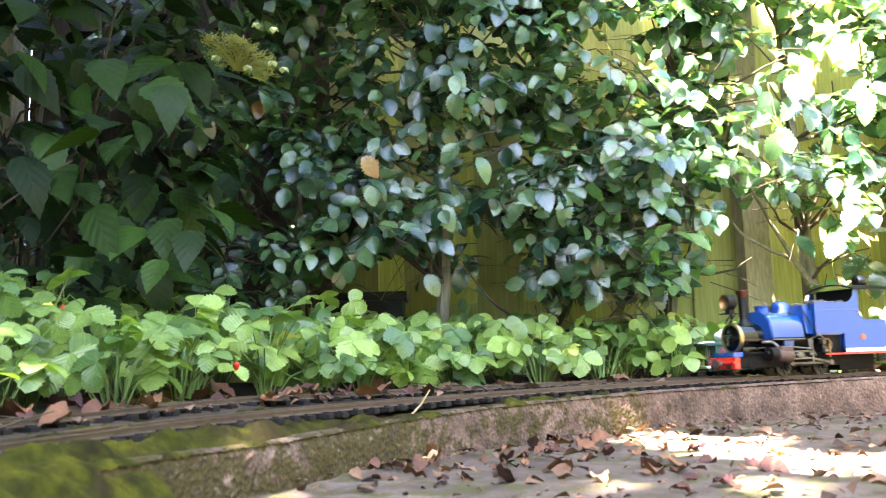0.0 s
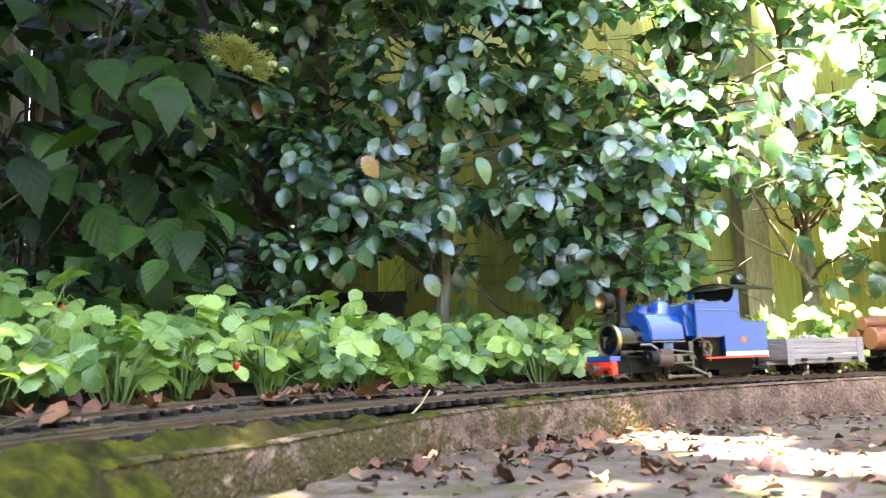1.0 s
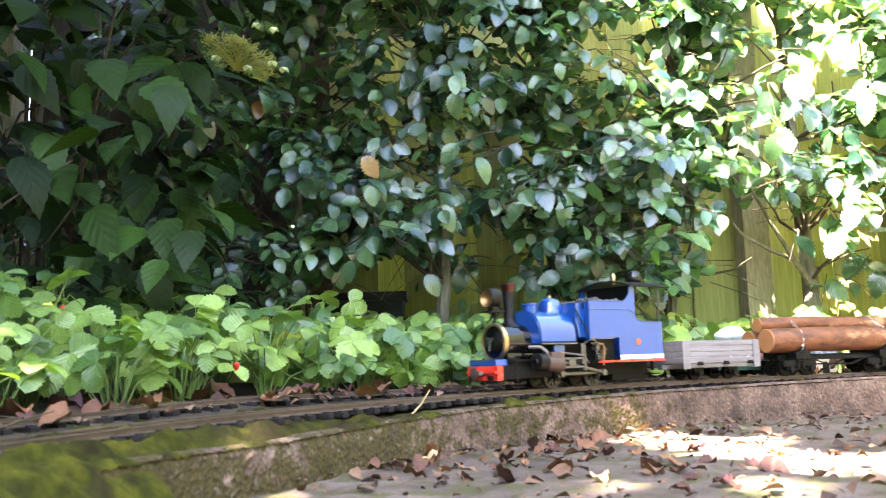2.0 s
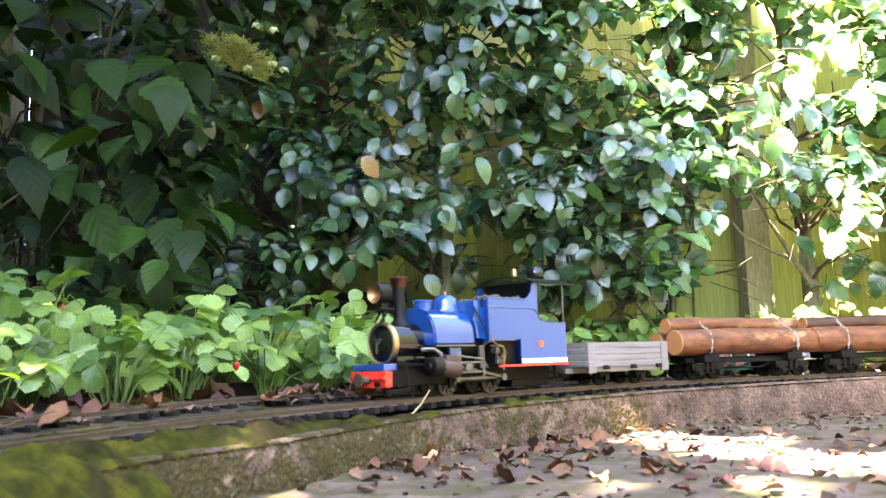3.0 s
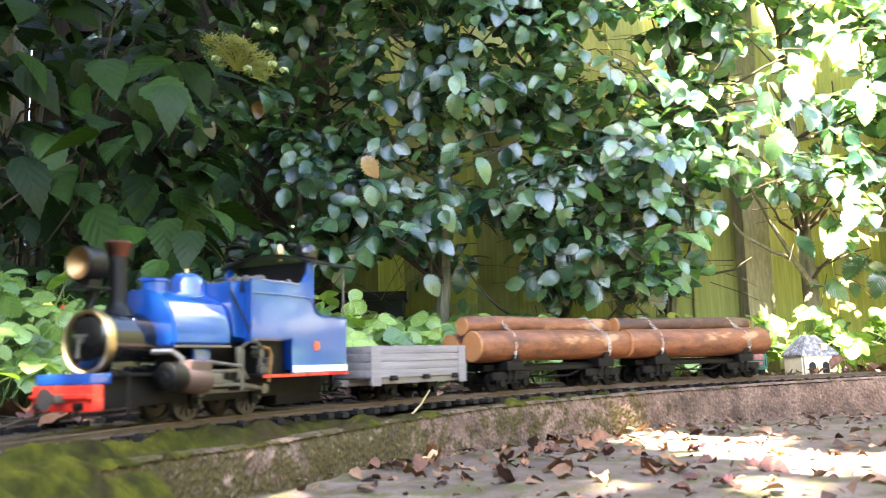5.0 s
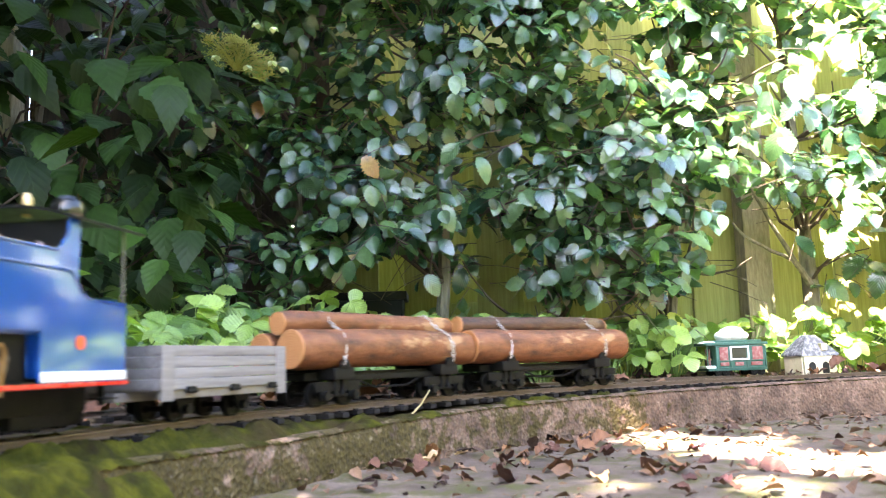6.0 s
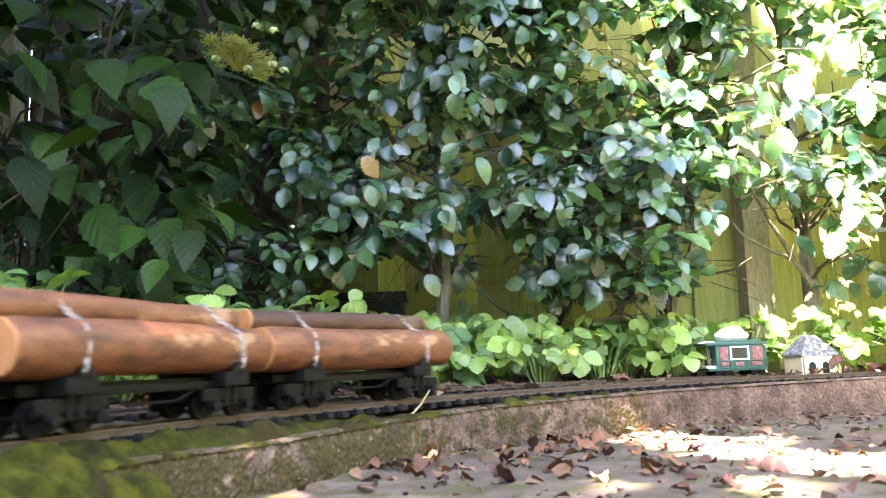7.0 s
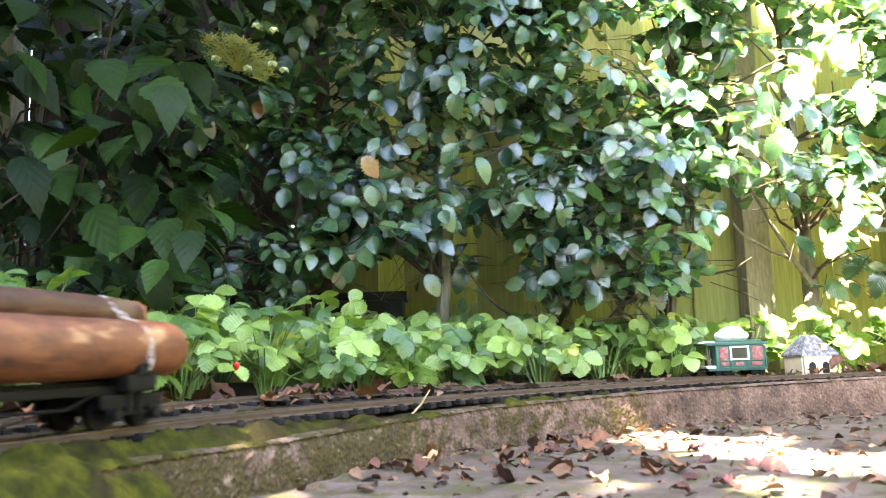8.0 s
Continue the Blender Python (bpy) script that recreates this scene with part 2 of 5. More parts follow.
def along(s, lat=0.0, z=0.0):
    """A place beside the line: s metres along it, lat towards the inside of its curve."""
    a = bearing(s)
    if s > BEND_FROM:
        return Vector((CX + (RAD - lat) * math.sin(a), CY + (RAD - lat) * math.cos(a), z))
    x, y = float(np.interp(s, LINE[:, 0], LINE[:, 1])), float(np.interp(s, LINE[:, 0], LINE[:, 2]))
    return Vector((x - lat * math.sin(a), y - lat * math.cos(a), z))


def heading(s):
    return math.degrees(-bearing(s))


def rise(s):
    """The line sinks a little towards its near end."""
    return float(np.interp(s, (-1.6, -1.4, -1.26, -1.08), (-0.0023, -0.0016, -0.0008, 0.0)))


def ribbon(bm, rows):
    """Joins rows of points into a sheet."""
    vs = [[bm.verts.new(p) for p in row] for row in rows]
    for a, b in zip(vs, vs[1:]):
        for k in range(len(a) - 1):
            bm.faces.new((a[k], a[k + 1], b[k + 1], b[k]))
    return bm


def fbm(p, octaves=4):
    return noise.fractal(p, 1.0, 2.0, octaves)


# ---- leaves ----
def leaf_data(length, width, n=7, saw=0.12, fold=0.25, curl=0.25, ripple=0.0, blunt=0.5, tip=1.0, heart=0.0):
    """A leaf lying in x, y, from its stalk at the origin along x."""
    vs, uv, fs = [], [], []
    for i in range(n + 1):
        t = i / n
        w0 = width / 2 * math.sin(math.pi * t ** blunt) ** tip if 0 < i < n else width * 0.01
        w = w0 * (1 + saw * (1 if i % 2 else -1))
        back = heart * length * (1 - t) ** 4
        zc = -curl * length * t * t
        zr = ripple * length * (1 if i % 2 else -1)
        x = t * length
        vs += [(x - back + saw * 0.3 * w, -w, zc + fold * w0 + zr), (x, 0, zc), (x - back + saw * 0.3 * w, w, zc + fold * w0 + zr * 0.8)]
        uv += [(t, -2 * w / width), (t, 0), (t, 2 * w / width)]
        if i:
            b = 3 * (i - 1)
            fs += [(b, b + 3, b + 4, b + 1), (b + 1, b + 4, b + 5, b + 2)]
    return np.array(vs), np.array(uv), fs


def leaf_mesh(name, pieces, mat):
    """One mesh out of leaf blades, each with its pose."""
    allv, alluv, allf, off = [], [], [], 0
    for (vs, uv, fs), m in pieces:
        a = np.array(m)
        allv.append(vs @ a[:3, :3].T + a[:3, 3])
        alluv.append(uv)
        allf += [tuple(i + off for i in f) for f in fs]
        off += len(vs)
    me = bpy.data.meshes.new(name)
    v = np.concatenate(allv)
    me.from_pydata(v.tolist(), [], allf)
    lay = me.uv_layers.new(name="uv")
    idx = np.zeros(len(me.loops), dtype=np.int32)
    me.loops.foreach_get("vertex_index", idx)
    lay.data.foreach_set("uv", np.concatenate(alluv)[idx].astype(np.float32).ravel())
    me.polygons.foreach_set("use_smooth", [True] * len(me.polygons))
    me.materials.append(mat)
    return me


def turned(p, rx, ry, rz, s=1.0):
    return Matrix.LocRotScale(p, Euler((radians(rx), radians(ry), radians(rz))), (s, s, s))


# ---- ground, paving, kerb ----
KERB_LAT = 0.066
PAVE_Z = -0.078
KERB_Z = ((-3.6, -0.018), (-2.0, -0.020), (-1.75, -0.024), (-1.35, -0.015), (-0.9, -0.011), (-0.5, -0.0075), (1.2, -0.0075))


def kerb_top(s):
    return rise(s) + float(np.interp(s, [a for a, _ in KERB_Z], [b for _, b in KERB_Z]))


def ground():
    bm = bmesh.new()
    n = 60
    def spread(k):
        t = (k / n) * 2 - 1
        return math.copysign(abs(t) ** 6 * 400 + abs(t) * 3.0, t)
    rows = []
    for j in range(n + 1):
        y = spread(j) + 1.0
        rows.append([(spread(i), y, PAVE_Z - 0.012) for i in range(n + 1)])
    ribbon(bm, rows)
    return tagged(part("ground", bm, M["soil"]), "dark bare garden soil around the paving", "ground", kind="structure")


def paving():
    bm = bmesh.new()
    n = 110
    rows = []
    for j in range(n + 1):
        row = []
        for i in range(n + 1):
            s = -3.4 + 4.4 * i / n
            lat = KERB_LAT - 0.01 + 1.3 * (j / n) ** 1.3
            p = along(s, lat)
            p.z = PAVE_Z + 0.006 * fbm(p * 9) + 0.0025 * fbm(p * 45) + 0.012 * max(0, 1 - j / 7)
            row.append(p)
        rows.append(row)
    ribbon(bm, rows)
    return tagged(part("pavement", bm, M["paving"]), "worn grey brown paving with moss and grit", "paving", kind="structure")


def kerb():
    bm = bmesh.new()
    rows = []
    for i in range(420):
        s = -3.3 + 4.2 * i / 419
        zt = kerb_top(s)
        row = []
        for lat, z, rough in ((-0.055, zt - 0.004, 0.002), (-0.02, zt - 0.002, 0.002), (0.02, zt - 0.001, 0.002), (0.045, zt, 0.002), (KERB_LAT - 0.006, zt, 0.0015), (KERB_LAT - 0.001, zt - 0.002, 0.0012),
                              (KERB_LAT + 0.0015, zt - 0.008, 0.002), (KERB_LAT + 0.002, zt - 0.02, 0.0035), (KERB_LAT + 0.003, zt - 0.035, 0.004), (KERB_LAT + 0.003, zt - 0.05, 0.0045),
                              (KERB_LAT + 0.005, zt - 0.065, 0.005), (KERB_LAT + 0.007, PAVE_Z - 0.02, 0.004)):
            p = along(s, lat, z)
            k = fbm(p * 38) * rough + fbm(p * 8) * rough * 0.8
            q = along(s, lat + k, z + 0.5 * fbm(p * 50 + Vector((7, 0, 0))) * rough)
            row.append(q)
        rows.append(row)
    ribbon(bm, rows)
    return tagged(part("kerb", bm, M["concrete"]), "old mossy concrete kerb carrying the miniature railway", "kerb", kind="structure")


def bed():
    """The raised soil behind the kerb, rising a little towards the fence."""
    bm = bmesh.new()
    rows = []
    for j in range(46):
        row = []
        for i in range(150):
            s = -3.6 + 5.0 * i / 149
            lat = -0.045 - 2.6 * (j / 45) ** 1.5
            p = along(s, lat)
            p.z = -0.011 + 0.005 * fbm(p * 14) + 0.003 * fbm(p * 60) + 0.02 * min(1, max(0, (-lat - 0.2) / 0.5)) + siding_lift(s) * max(0, 1 - abs(lat + 0.135) / 0.12)
            if j == 0:
                p.z = -0.025
            row.append(p)
        rows.append(row)
    ribbon(bm, rows)
    return tagged(part("planting_bed", bm, M["soil"]), "raised bed of dark crumbly garden soil", "soil", kind="structure")


def siding_lift(s):
    return rise(s) + float(np.interp(s, (-2.3, -2.0, -1.75, -1.6, -1.45, -1.1, -0.85, -0.5), (0, 0.004, 0.009, 0.011, 0.008, 0.004, 0.002, 0.0)))


SIDING_LAT = -0.135


# ---- track ----
def rail_bar(lat, s0, s1, lift):
    bm = bmesh.new()
    prof = ((-0.0016, 0.0), (0.0016, 0.0), (0.0016, -0.0018), (0.0006, -0.0026), (0.0006, -0.0052), (0.0026, -0.0060), (0.0026, -0.0068), (-0.0026, -0.0068), (-0.0026, -0.0060), (-0.0006, -0.0052), (-0.0006, -0.0026), (-0.0016, -0.0018), (-0.0016, 0.0))
    n = int((s1 - s0) / 0.02)
    rows = []
    for i in range(n + 1):
        s = s0 + (s1 - s0) * i / n
        z = lift(s)
        rows.append([along(s, lat + a + 0.0005 * math.sin(s * 31), z + b) for a, b in prof])
    ribbon(bm, rows)
    bmesh.ops.recalc_face_normals(bm, faces=bm.faces)
    return bm


def track(name, lat, s0, s1, lift, label, seed):
    rng = random.Random(seed)
    t = thing(name, label, "track", kind="structure")
    for k in (-1, 1):
        part("rail", rail_bar(lat + k * HALF_GAUGE, s0, s1, lift), M["rail"], t, "rusty steel rail")
    bm = bmesh.new()
    box(bm, (0, 0, -0.0098), (0.011, 0.058, 0.006), 0.0012)
    for k in (-1, 1):
        box(bm, (0, k * (HALF_GAUGE + 0.005), -0.0062), (0.006, 0.004, 0.002))
        box(bm, (0, k * (HALF_GAUGE - 0.005), -0.0062), (0.006, 0.004, 0.002))
    me = mesh_of(bm, "sleeper", M["sleeper"])
    n = min(295, int((s1 - s0) / 0.028))
    for i in range(n):
        s = s0 + 0.01 + 0.028 * i
        o = new("sleeper", me)
        o.parent = t
        p = along(s, lat + rng.uniform(-0.0015, 0.0015), lift(s) + rng.uniform(-0.0008, 0.0004))
        o.matrix_world = pose(p.x, p.y, p.z, 0, rng.uniform(-1, 1), heading(s) + rng.uniform(-2, 2))
    return t


# ---- fence ----
FENCE_Y = 2.16


def fence():
    f = thing("fence", "weathered green-stained timber garden fence with overlapping boards", "fence", kind="structure")
    bm = bmesh.new()
    box(bm, (0, 0, 0.85), (0.118, 0.018, 1.9), 0.003)
    board = mesh_of(bm, "board", M["fence"])
    # the left boards get a darker material, with the hedge's shade in its colour
    shaded_board = board.copy()
    shaded_board.materials[0] = M["shaded"]
    rng = random.Random(5)
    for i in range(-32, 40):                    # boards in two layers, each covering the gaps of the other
        o = new("board", shaded_board if i < -4 else board)
        o.parent = f
        o.matrix_world = pose(0.142 + 0.092 * i, FENCE_Y + (0.058 if i % 2 else 0.0), -0.02 + rng.uniform(-0.005, 0.005), 0, rng.uniform(-0.4, 0.4), rng.uniform(-0.6, 0.6))
    for z in (0.16, 1.5):
        bm = bmesh.new()
        box(bm, (0.3, FENCE_Y + 0.029, z), (5.8, 0.036, 0.07), 0.003)
        part("fence_rail", bm, M["fence"], f)
    bm = bmesh.new()
    box(bm, (0.3, FENCE_Y - 0.014, -0.0), (5.8, 0.008, 0.17), 0.002)
    part("gravel_board", bm, M["fence"], f)
    for px in (-1.12, 0.78, 2.68):
        bm = bmesh.new()
        box(bm, (px, FENCE_Y - 0.05, 0.85), (0.066, 0.07, 1.95), 0.004)
        part("post", bm, M["post"], f, "sawn grey brown fence post")
    return f


# same fence, darkened: shade behind the hedge painted into the wood
M["shaded"] = mat_bark("shaded_fence_wood", (0.02, 0.014, 0.009), (0.06, 0.042, 0.025))
M["post"] = mat_bark("post_wood", (0.17, 0.14, 0.08), (0.34, 0.29, 0.18))


def lawn():
    bm = bmesh.new()
    rows = []
    for j in range(40):
        rows.append([(-9 + 18 * i / 50, -0.75 - 6.5 * j / 39, PAVE_Z + 0.01 + 0.012 * fbm(Vector((i * 0.9, j * 0.7, 0)))) for i in range(51)])
    ribbon(bm, rows)
    return tagged(part("lawn", bm, M["lawn"]), "mown green lawn beyond the paving", "lawn", kind="structure")


def rear_wall():
    bm = bmesh.new()
    box(bm, (-1.0, -7.6, 1.1), (18, 0.25, 2.5), 0.01)
    return tagged(part("wall_rear", bm, M["plain_wall"]), "plain pale rendered garden wall", "wall", kind="structure")


# stands out of view; added to keep sky light off the left corner
def side_wall():
    bm = bmesh.new()
    box(bm, (-1.85, -0.75, 1.26), (0.22, 5.6, 2.8), 0.01)
    return tagged(part("wall_west", bm, M["side_wall"]), "unseen tall brown wall added to block sky light from the left", "wall", kind="structure")


M["side_wall"] = worn("brown_render", (0.22, 0.19, 0.15), 0.9, 0, 0.5, 3, 0.4, (0.12, 0.10, 0.07))


# out of view; added to hide the bright horizon from the engine's glossy side
def east_wall():
    bm = bmesh.new()
    box(bm, (3.9, -2.7, 1.3), (0.22, 10.0, 2.9), 0.01)
    return tagged(part("wall_east", bm, M["east_wall"]), "unseen green brown wall added to block bright sky from the right", "wall", kind="structure")


# tone chosen for how much light the added wall throws back
M["east_wall"] = worn("green_brown_render", (0.15, 0.16, 0.09), 0.9, 0, 0.5, 3, 0.4, (0.07, 0.09, 0.04))


def mat_lawn():
    n = Nodes("lawn")
    c = n.ramp(n.noise(5, 6), [(0.3, (0.05, 0.10, 0.02)), (0.7, (0.13, 0.21, 0.045))])
    n.bump(n.noise(200, 3), 1.0, 0.01)
    return n.done(c, 0.9, 0, 0.2)


M["lawn"] = mat_lawn()


def moss(name, lat0, lat1, s0, s1, base, rise, seed, label):
    """Cushions of moss that swell out of the surface below them."""
    bm = bmesh.new()
    rows = []
    n, m = int((s1 - s0) / 0.005), max(6, int((lat1 - lat0) / 0.0045))
    for i in range(n + 1):
        s = s0 + (s1 - s0) * i / n
        row = []
        for j in range(m + 1):
            lat = lat0 + (lat1 - lat0) * j / m
            q = along(s, lat) * 26 + Vector((seed * 3.1, 0, 0))
            edge = math.sin(math.pi * j / m) ** 0.5
            h = (fbm(q, 4) * 0.9 + 0.6 * fbm(q * 0.28, 2) + rise(s) - 0.35) * edge
            fine = 0.0022 * fbm(q * 9, 2)
            row.append(along(s, lat, base(s, lat) - 0.003 + 0.012 * min(0.9, max(-0.4, h)) + fine))
        rows.append(row)
    ribbon(bm, rows)
    return tagged(part(name, bm, M["moss"]), label, "moss", kind="stuff")


ground(), paving(), kerb(), bed(), fence(), lawn(), rear_wall(), side_wall(), east_wall()
MAIN = track("railway_track", 0.0, -3.4, 0.95, rise, "narrow gauge model track with dark plastic sleepers, moss grown", 1)
SIDE = track("siding_track", SIDING_LAT, -2.6, -0.62, siding_lift, "disused model siding track half buried in moss and litter", 2)
moss("moss", 0.0185, KERB_LAT + 0.002, -2.6, -0.4, lambda s, lat: max(kerb_top(s), float(np.interp(s, (-1.7, -1.4), (-0.0085, -0.03))) - max(0, lat - 0.034) * 0.9), lambda s: float(np.interp(s, (-2.4, -1.95, -1.8, -1.3, -0.9, -0.5), (0.9, 0.7, 0.35, 0.5, 0.2, 0.0))), 1, "bright green moss cushions along the kerb edge")
moss("moss", -0.105, -0.02, -2.6, -0.5, lambda s, lat: rise(s) - 0.007, lambda s: float(np.interp(s, (-2.4, -1.3, -0.6), (0.55, 0.4, 0.3))), 2, "yellow green moss between the two tracks")
moss("moss", -0.0145, 0.0135, -2.6, -0.3, lambda s, lat: rise(s) - 0.0072, lambda s: float(np.interp(s, (-2.0, -1.5, -1.0), (0.6, 0.45, 0.25))), 3, "thin moss between the rails")
moss("moss", SIDING_LAT - 0.05, SIDING_LAT - 0.02, -2.6, -0.7, lambda s, lat: siding_lift(s) - 0.009, lambda s: 0.4, 4, "moss and dirt along the siding")
moss("moss", 0.03, KERB_LAT + 0.045, -2.6, -1.95, lambda s, lat: kerb_top(s) + 0.001 - 22 * max(0, lat - KERB_LAT + 0.008) ** 2, lambda s: float(np.interp(s, (-2.2, -2.06, -2.0, -1.95), (1.2, 0.9, 0.3, -1.0))), 5, "thick moss cushion hanging over the kerb edge")


# ---- hedge ----
def hornbeam_shapes():
    out = []
    for k, (l, w, fo, cu) in enumerate(((0.058, 0.040, 0.2, 0.25), (0.052, 0.038, 0.35, 0.1), (0.062, 0.042, 0.1, 0.4), (0.045, 0.033, 0.3, 0.2))):
        out.append(leaf_data(l, w, 17, 0.16, fo, cu, 0.004, 0.85, 0.72))
    return out


def limb(bm, rng, a, b, r0, r1, bend=0.03, n=7):
    a, b = Vector(a), Vector(b)
    pts = []
    off = Vector((rng.uniform(-1, 1), rng.uniform(-1, 1), rng.uniform(-0.6, 0.6))) * bend
    for i in range(n + 1):
        t = i / n
        j = Vector((rng.uniform(-1, 1), rng.uniform(-1, 1), rng.uniform(-1, 1))) * bend * 0.12
        pts.append(a.lerp(b, t) + off * math.sin(math.pi * t) + (j if 0 < i < n else Vector()))
    tube(bm, pts, r0, r1, 7)
    return pts


HORN = hornbeam_shapes()
HORN_ME = [leaf_mesh("leaf", [(d, Matrix())], M["hornbeam"]) for d in HORN]


# where the hedge is thin and the fence shows: x, z, half width, half height
THIN = ((-0.06, 0.2, 0.11, 0.09), (0.12, 0.26, 0.055, 0.10), (-0.23, 0.19, 0.07, 0.06), (0.67, 0.27, 0.075, 0.16), (0.76, 0.72, 0.045, 0.07), (0.77, 0.25, 0.065, 0.15), (0.82, 0.62, 0.05, 0.16), (0.95, 0.3, 0.07, 0.1), (-0.08, 0.73, 0.03, 0.07), (0.42, 0.75, 0.05, 0.04), (0.13, 0.52, 0.04, 0.06), (-0.4, 0.42, 0.04, 0.08))


def thin(p, rng):
    return any(((p.x - a) / w) ** 2 + ((p.z - b) / h) ** 2 < 1.15 for a, b, w, h in THIN) and rng.random() < 0.92


def hornbeam(x, y, lean, seed, rough_count, zlo, zhi, spread, label, thick=0.017, size=1.0, single=290):
    """One hedge plant: a crooked stem, limbs, and sprays of leaves that hang in tiers."""
    rng = random.Random(seed)
    t = thing("hornbeam", label, "hedge plant", "hornbeams along the fence")
    bm = bmesh.new()
    stem = limb(bm, rng, (x, y, -0.02), (x + lean, y + 0.02, zhi + 0.1), thick, 0.008, 0.035, 10)
    part("trunk", bm, M["bark"], t)
    leaves = []
    for k in range(int(rough_count / 26)):
        z = rng.uniform(zlo, zhi)
        f = min(1, max(0, (z + 0.02) / (zhi + 0.12)))
        base = stem[int(f * 10)]
        tip = Vector((x + lean * f + rng.uniform(-1, 1) * spread, y - rng.uniform(0.0, 0.24 if x < 0.6 else 0.36) + rng.choice((0, 0, 0.1)), z + rng.uniform(-0.05, 0.1)))
        bm = bmesh.new()
        if thin(tip, rng):
            bm.free()
            continue
        pts = limb(bm, rng, base, tip, 0.0045, 0.0014, 0.04, 6)
        for q in range(4):                      # flat sprays, leaves alternating along each twig, turned up to the light
            c = pts[rng.randint(3, 6)] + Vector((rng.gauss(0, 0.02), rng.gauss(0, 0.02), rng.gauss(0, 0.02)))
            reach = rng.uniform(0.07, 0.14)
            spray = Matrix.Translation(c) @ Matrix.Rotation(radians(rng.gauss(30, 18)), 4, "X") @ Matrix.Rotation(radians(rng.gauss(-90, 70)), 4, "Z") @ Matrix.Rotation(radians(rng.gauss(6, 8)), 4, "Y")
            tube(bm, [c, spray @ Vector((reach * 0.5, 0, 0.004)), spray @ Vector((reach, 0, 0))], 0.0012, 0.0006, 5)
            n = int(reach / 0.018)
            for j in range(n + 1):
                way = 0 if j == n else (1 if j % 2 else -1)
                m = spray @ turned((reach * (j + 0.4) / (n + 0.4), 0, rng.gauss(0, 0.003)), rng.gauss(0, 20), rng.gauss(12, 18), way * 52 + rng.gauss(0, 16), rng.uniform(0.5, 0.95) * size)
                if thin(m.translation, rng) or m.translation.z < 0.185:
                    continue
                leaves.append((m.translation, rng.randrange(4), m))
        part("limb", bm, M["twig"], t)
    leaves.sort(key=lambda e: e[0].y)
    for c, k, m in leaves[:single]:
        o = new("leaf", HORN_ME[k])
        o.parent = t
        o.matrix_world = m
    if leaves[single:]:
        o = new("foliage", leaf_mesh("foliage", [(HORN[k], m) for c, k, m in leaves[single:]], M["hornbeam_mass"]))
        o.parent = t
        tagged(o, kind="stuff")
    return t


# ---- strawberries ----
def strawberry_leaf():
    out = []
    for k in range(4):
        rng = random.Random(40 + k)
        d = leaf_data(0.046, 0.039, 15, 0.14, 0.25, 0.25, 0.005, 1.1, 0.62)
        ps = [(d, turned((0, 0, 0), rng.uniform(-12, 12), rng.uniform(-10, 20), a + rng.uniform(-8, 8), s)) for a, s in ((0, 1.0), (76, 0.92), (-76, 0.92))]
        out.append(leaf_mesh("leaf", ps, M["strawberry"]))
    return out


STRAW_ME = strawberry_leaf()


def strawberry(p, height, count, spread, rng):
    t = thing("strawberry_plant", "leafy green strawberry plant with serrated three-part leaves", "strawberry plant", "strawberry plants behind the track", at=Matrix.Translation(p))
    for k in range(count):
        a = rng.uniform(0, 6.283)
        r = spread * math.sqrt(rng.random())
        z = height * rng.uniform(0.35, 1.0) * (1 - 0.25 * (r / spread) ** 2)
        tip = Vector((r * math.cos(a), r * math.sin(a), z))
        bm = bmesh.new()
        tube(bm, [(0.1 * tip.x, 0.1 * tip.y, -0.01), (0.45 * tip.x, 0.45 * tip.y, z * 0.62), tuple(tip)], 0.0013, 0.0008, 5)
        part("stalk", bm, M["stalk"], t)
        o = new("leaf", STRAW_ME[rng.randrange(4)])
        o.parent = t
        o.matrix_basis = Matrix.Translation(tip) @ Matrix.Rotation(radians(rng.gauss(22, 20)), 4, "X") @ turned((0, 0, 0), rng.gauss(0, 20), rng.gauss(10, 18), -90 + 0.6 * (math.degrees(a) - 270 if math.degrees(a) > 90 else math.degrees(a) + 90) + rng.gauss(0, 45), rng.uniform(0.5, 0.95))
    return t


def strawberry_bed():
    rng = random.Random(11)
    n = 0
    pts = []
    for k in range(5000):
        s, lat = rng.uniform(-2.45, 0.55), -rng.uniform(0.215, 0.72)
        p = along(s, lat)
        if p.y > 1.98 or (p.x > 0.62 and p.x < 1.0 and p.y < 1.86) or p.y < 0.72 or p.x < -1.25 or any((p - q).length < 0.088 for q in pts):
            continue
        pts.append(p)
        h = float(np.interp(p.x, (-1.2, -0.45, -0.2, 0.0, 0.4, 1.2), (0.19, 0.19, 0.165, 0.15, 0.165, 0.175))) * rng.uniform(0.8, 1.1) * float(np.interp(-lat, (0.2, 0.3, 0.5), (0.72, 0.95, 1.08)))
        p.z = -0.004
        strawberry(p, h, 17, 0.085, rng)
    return pts


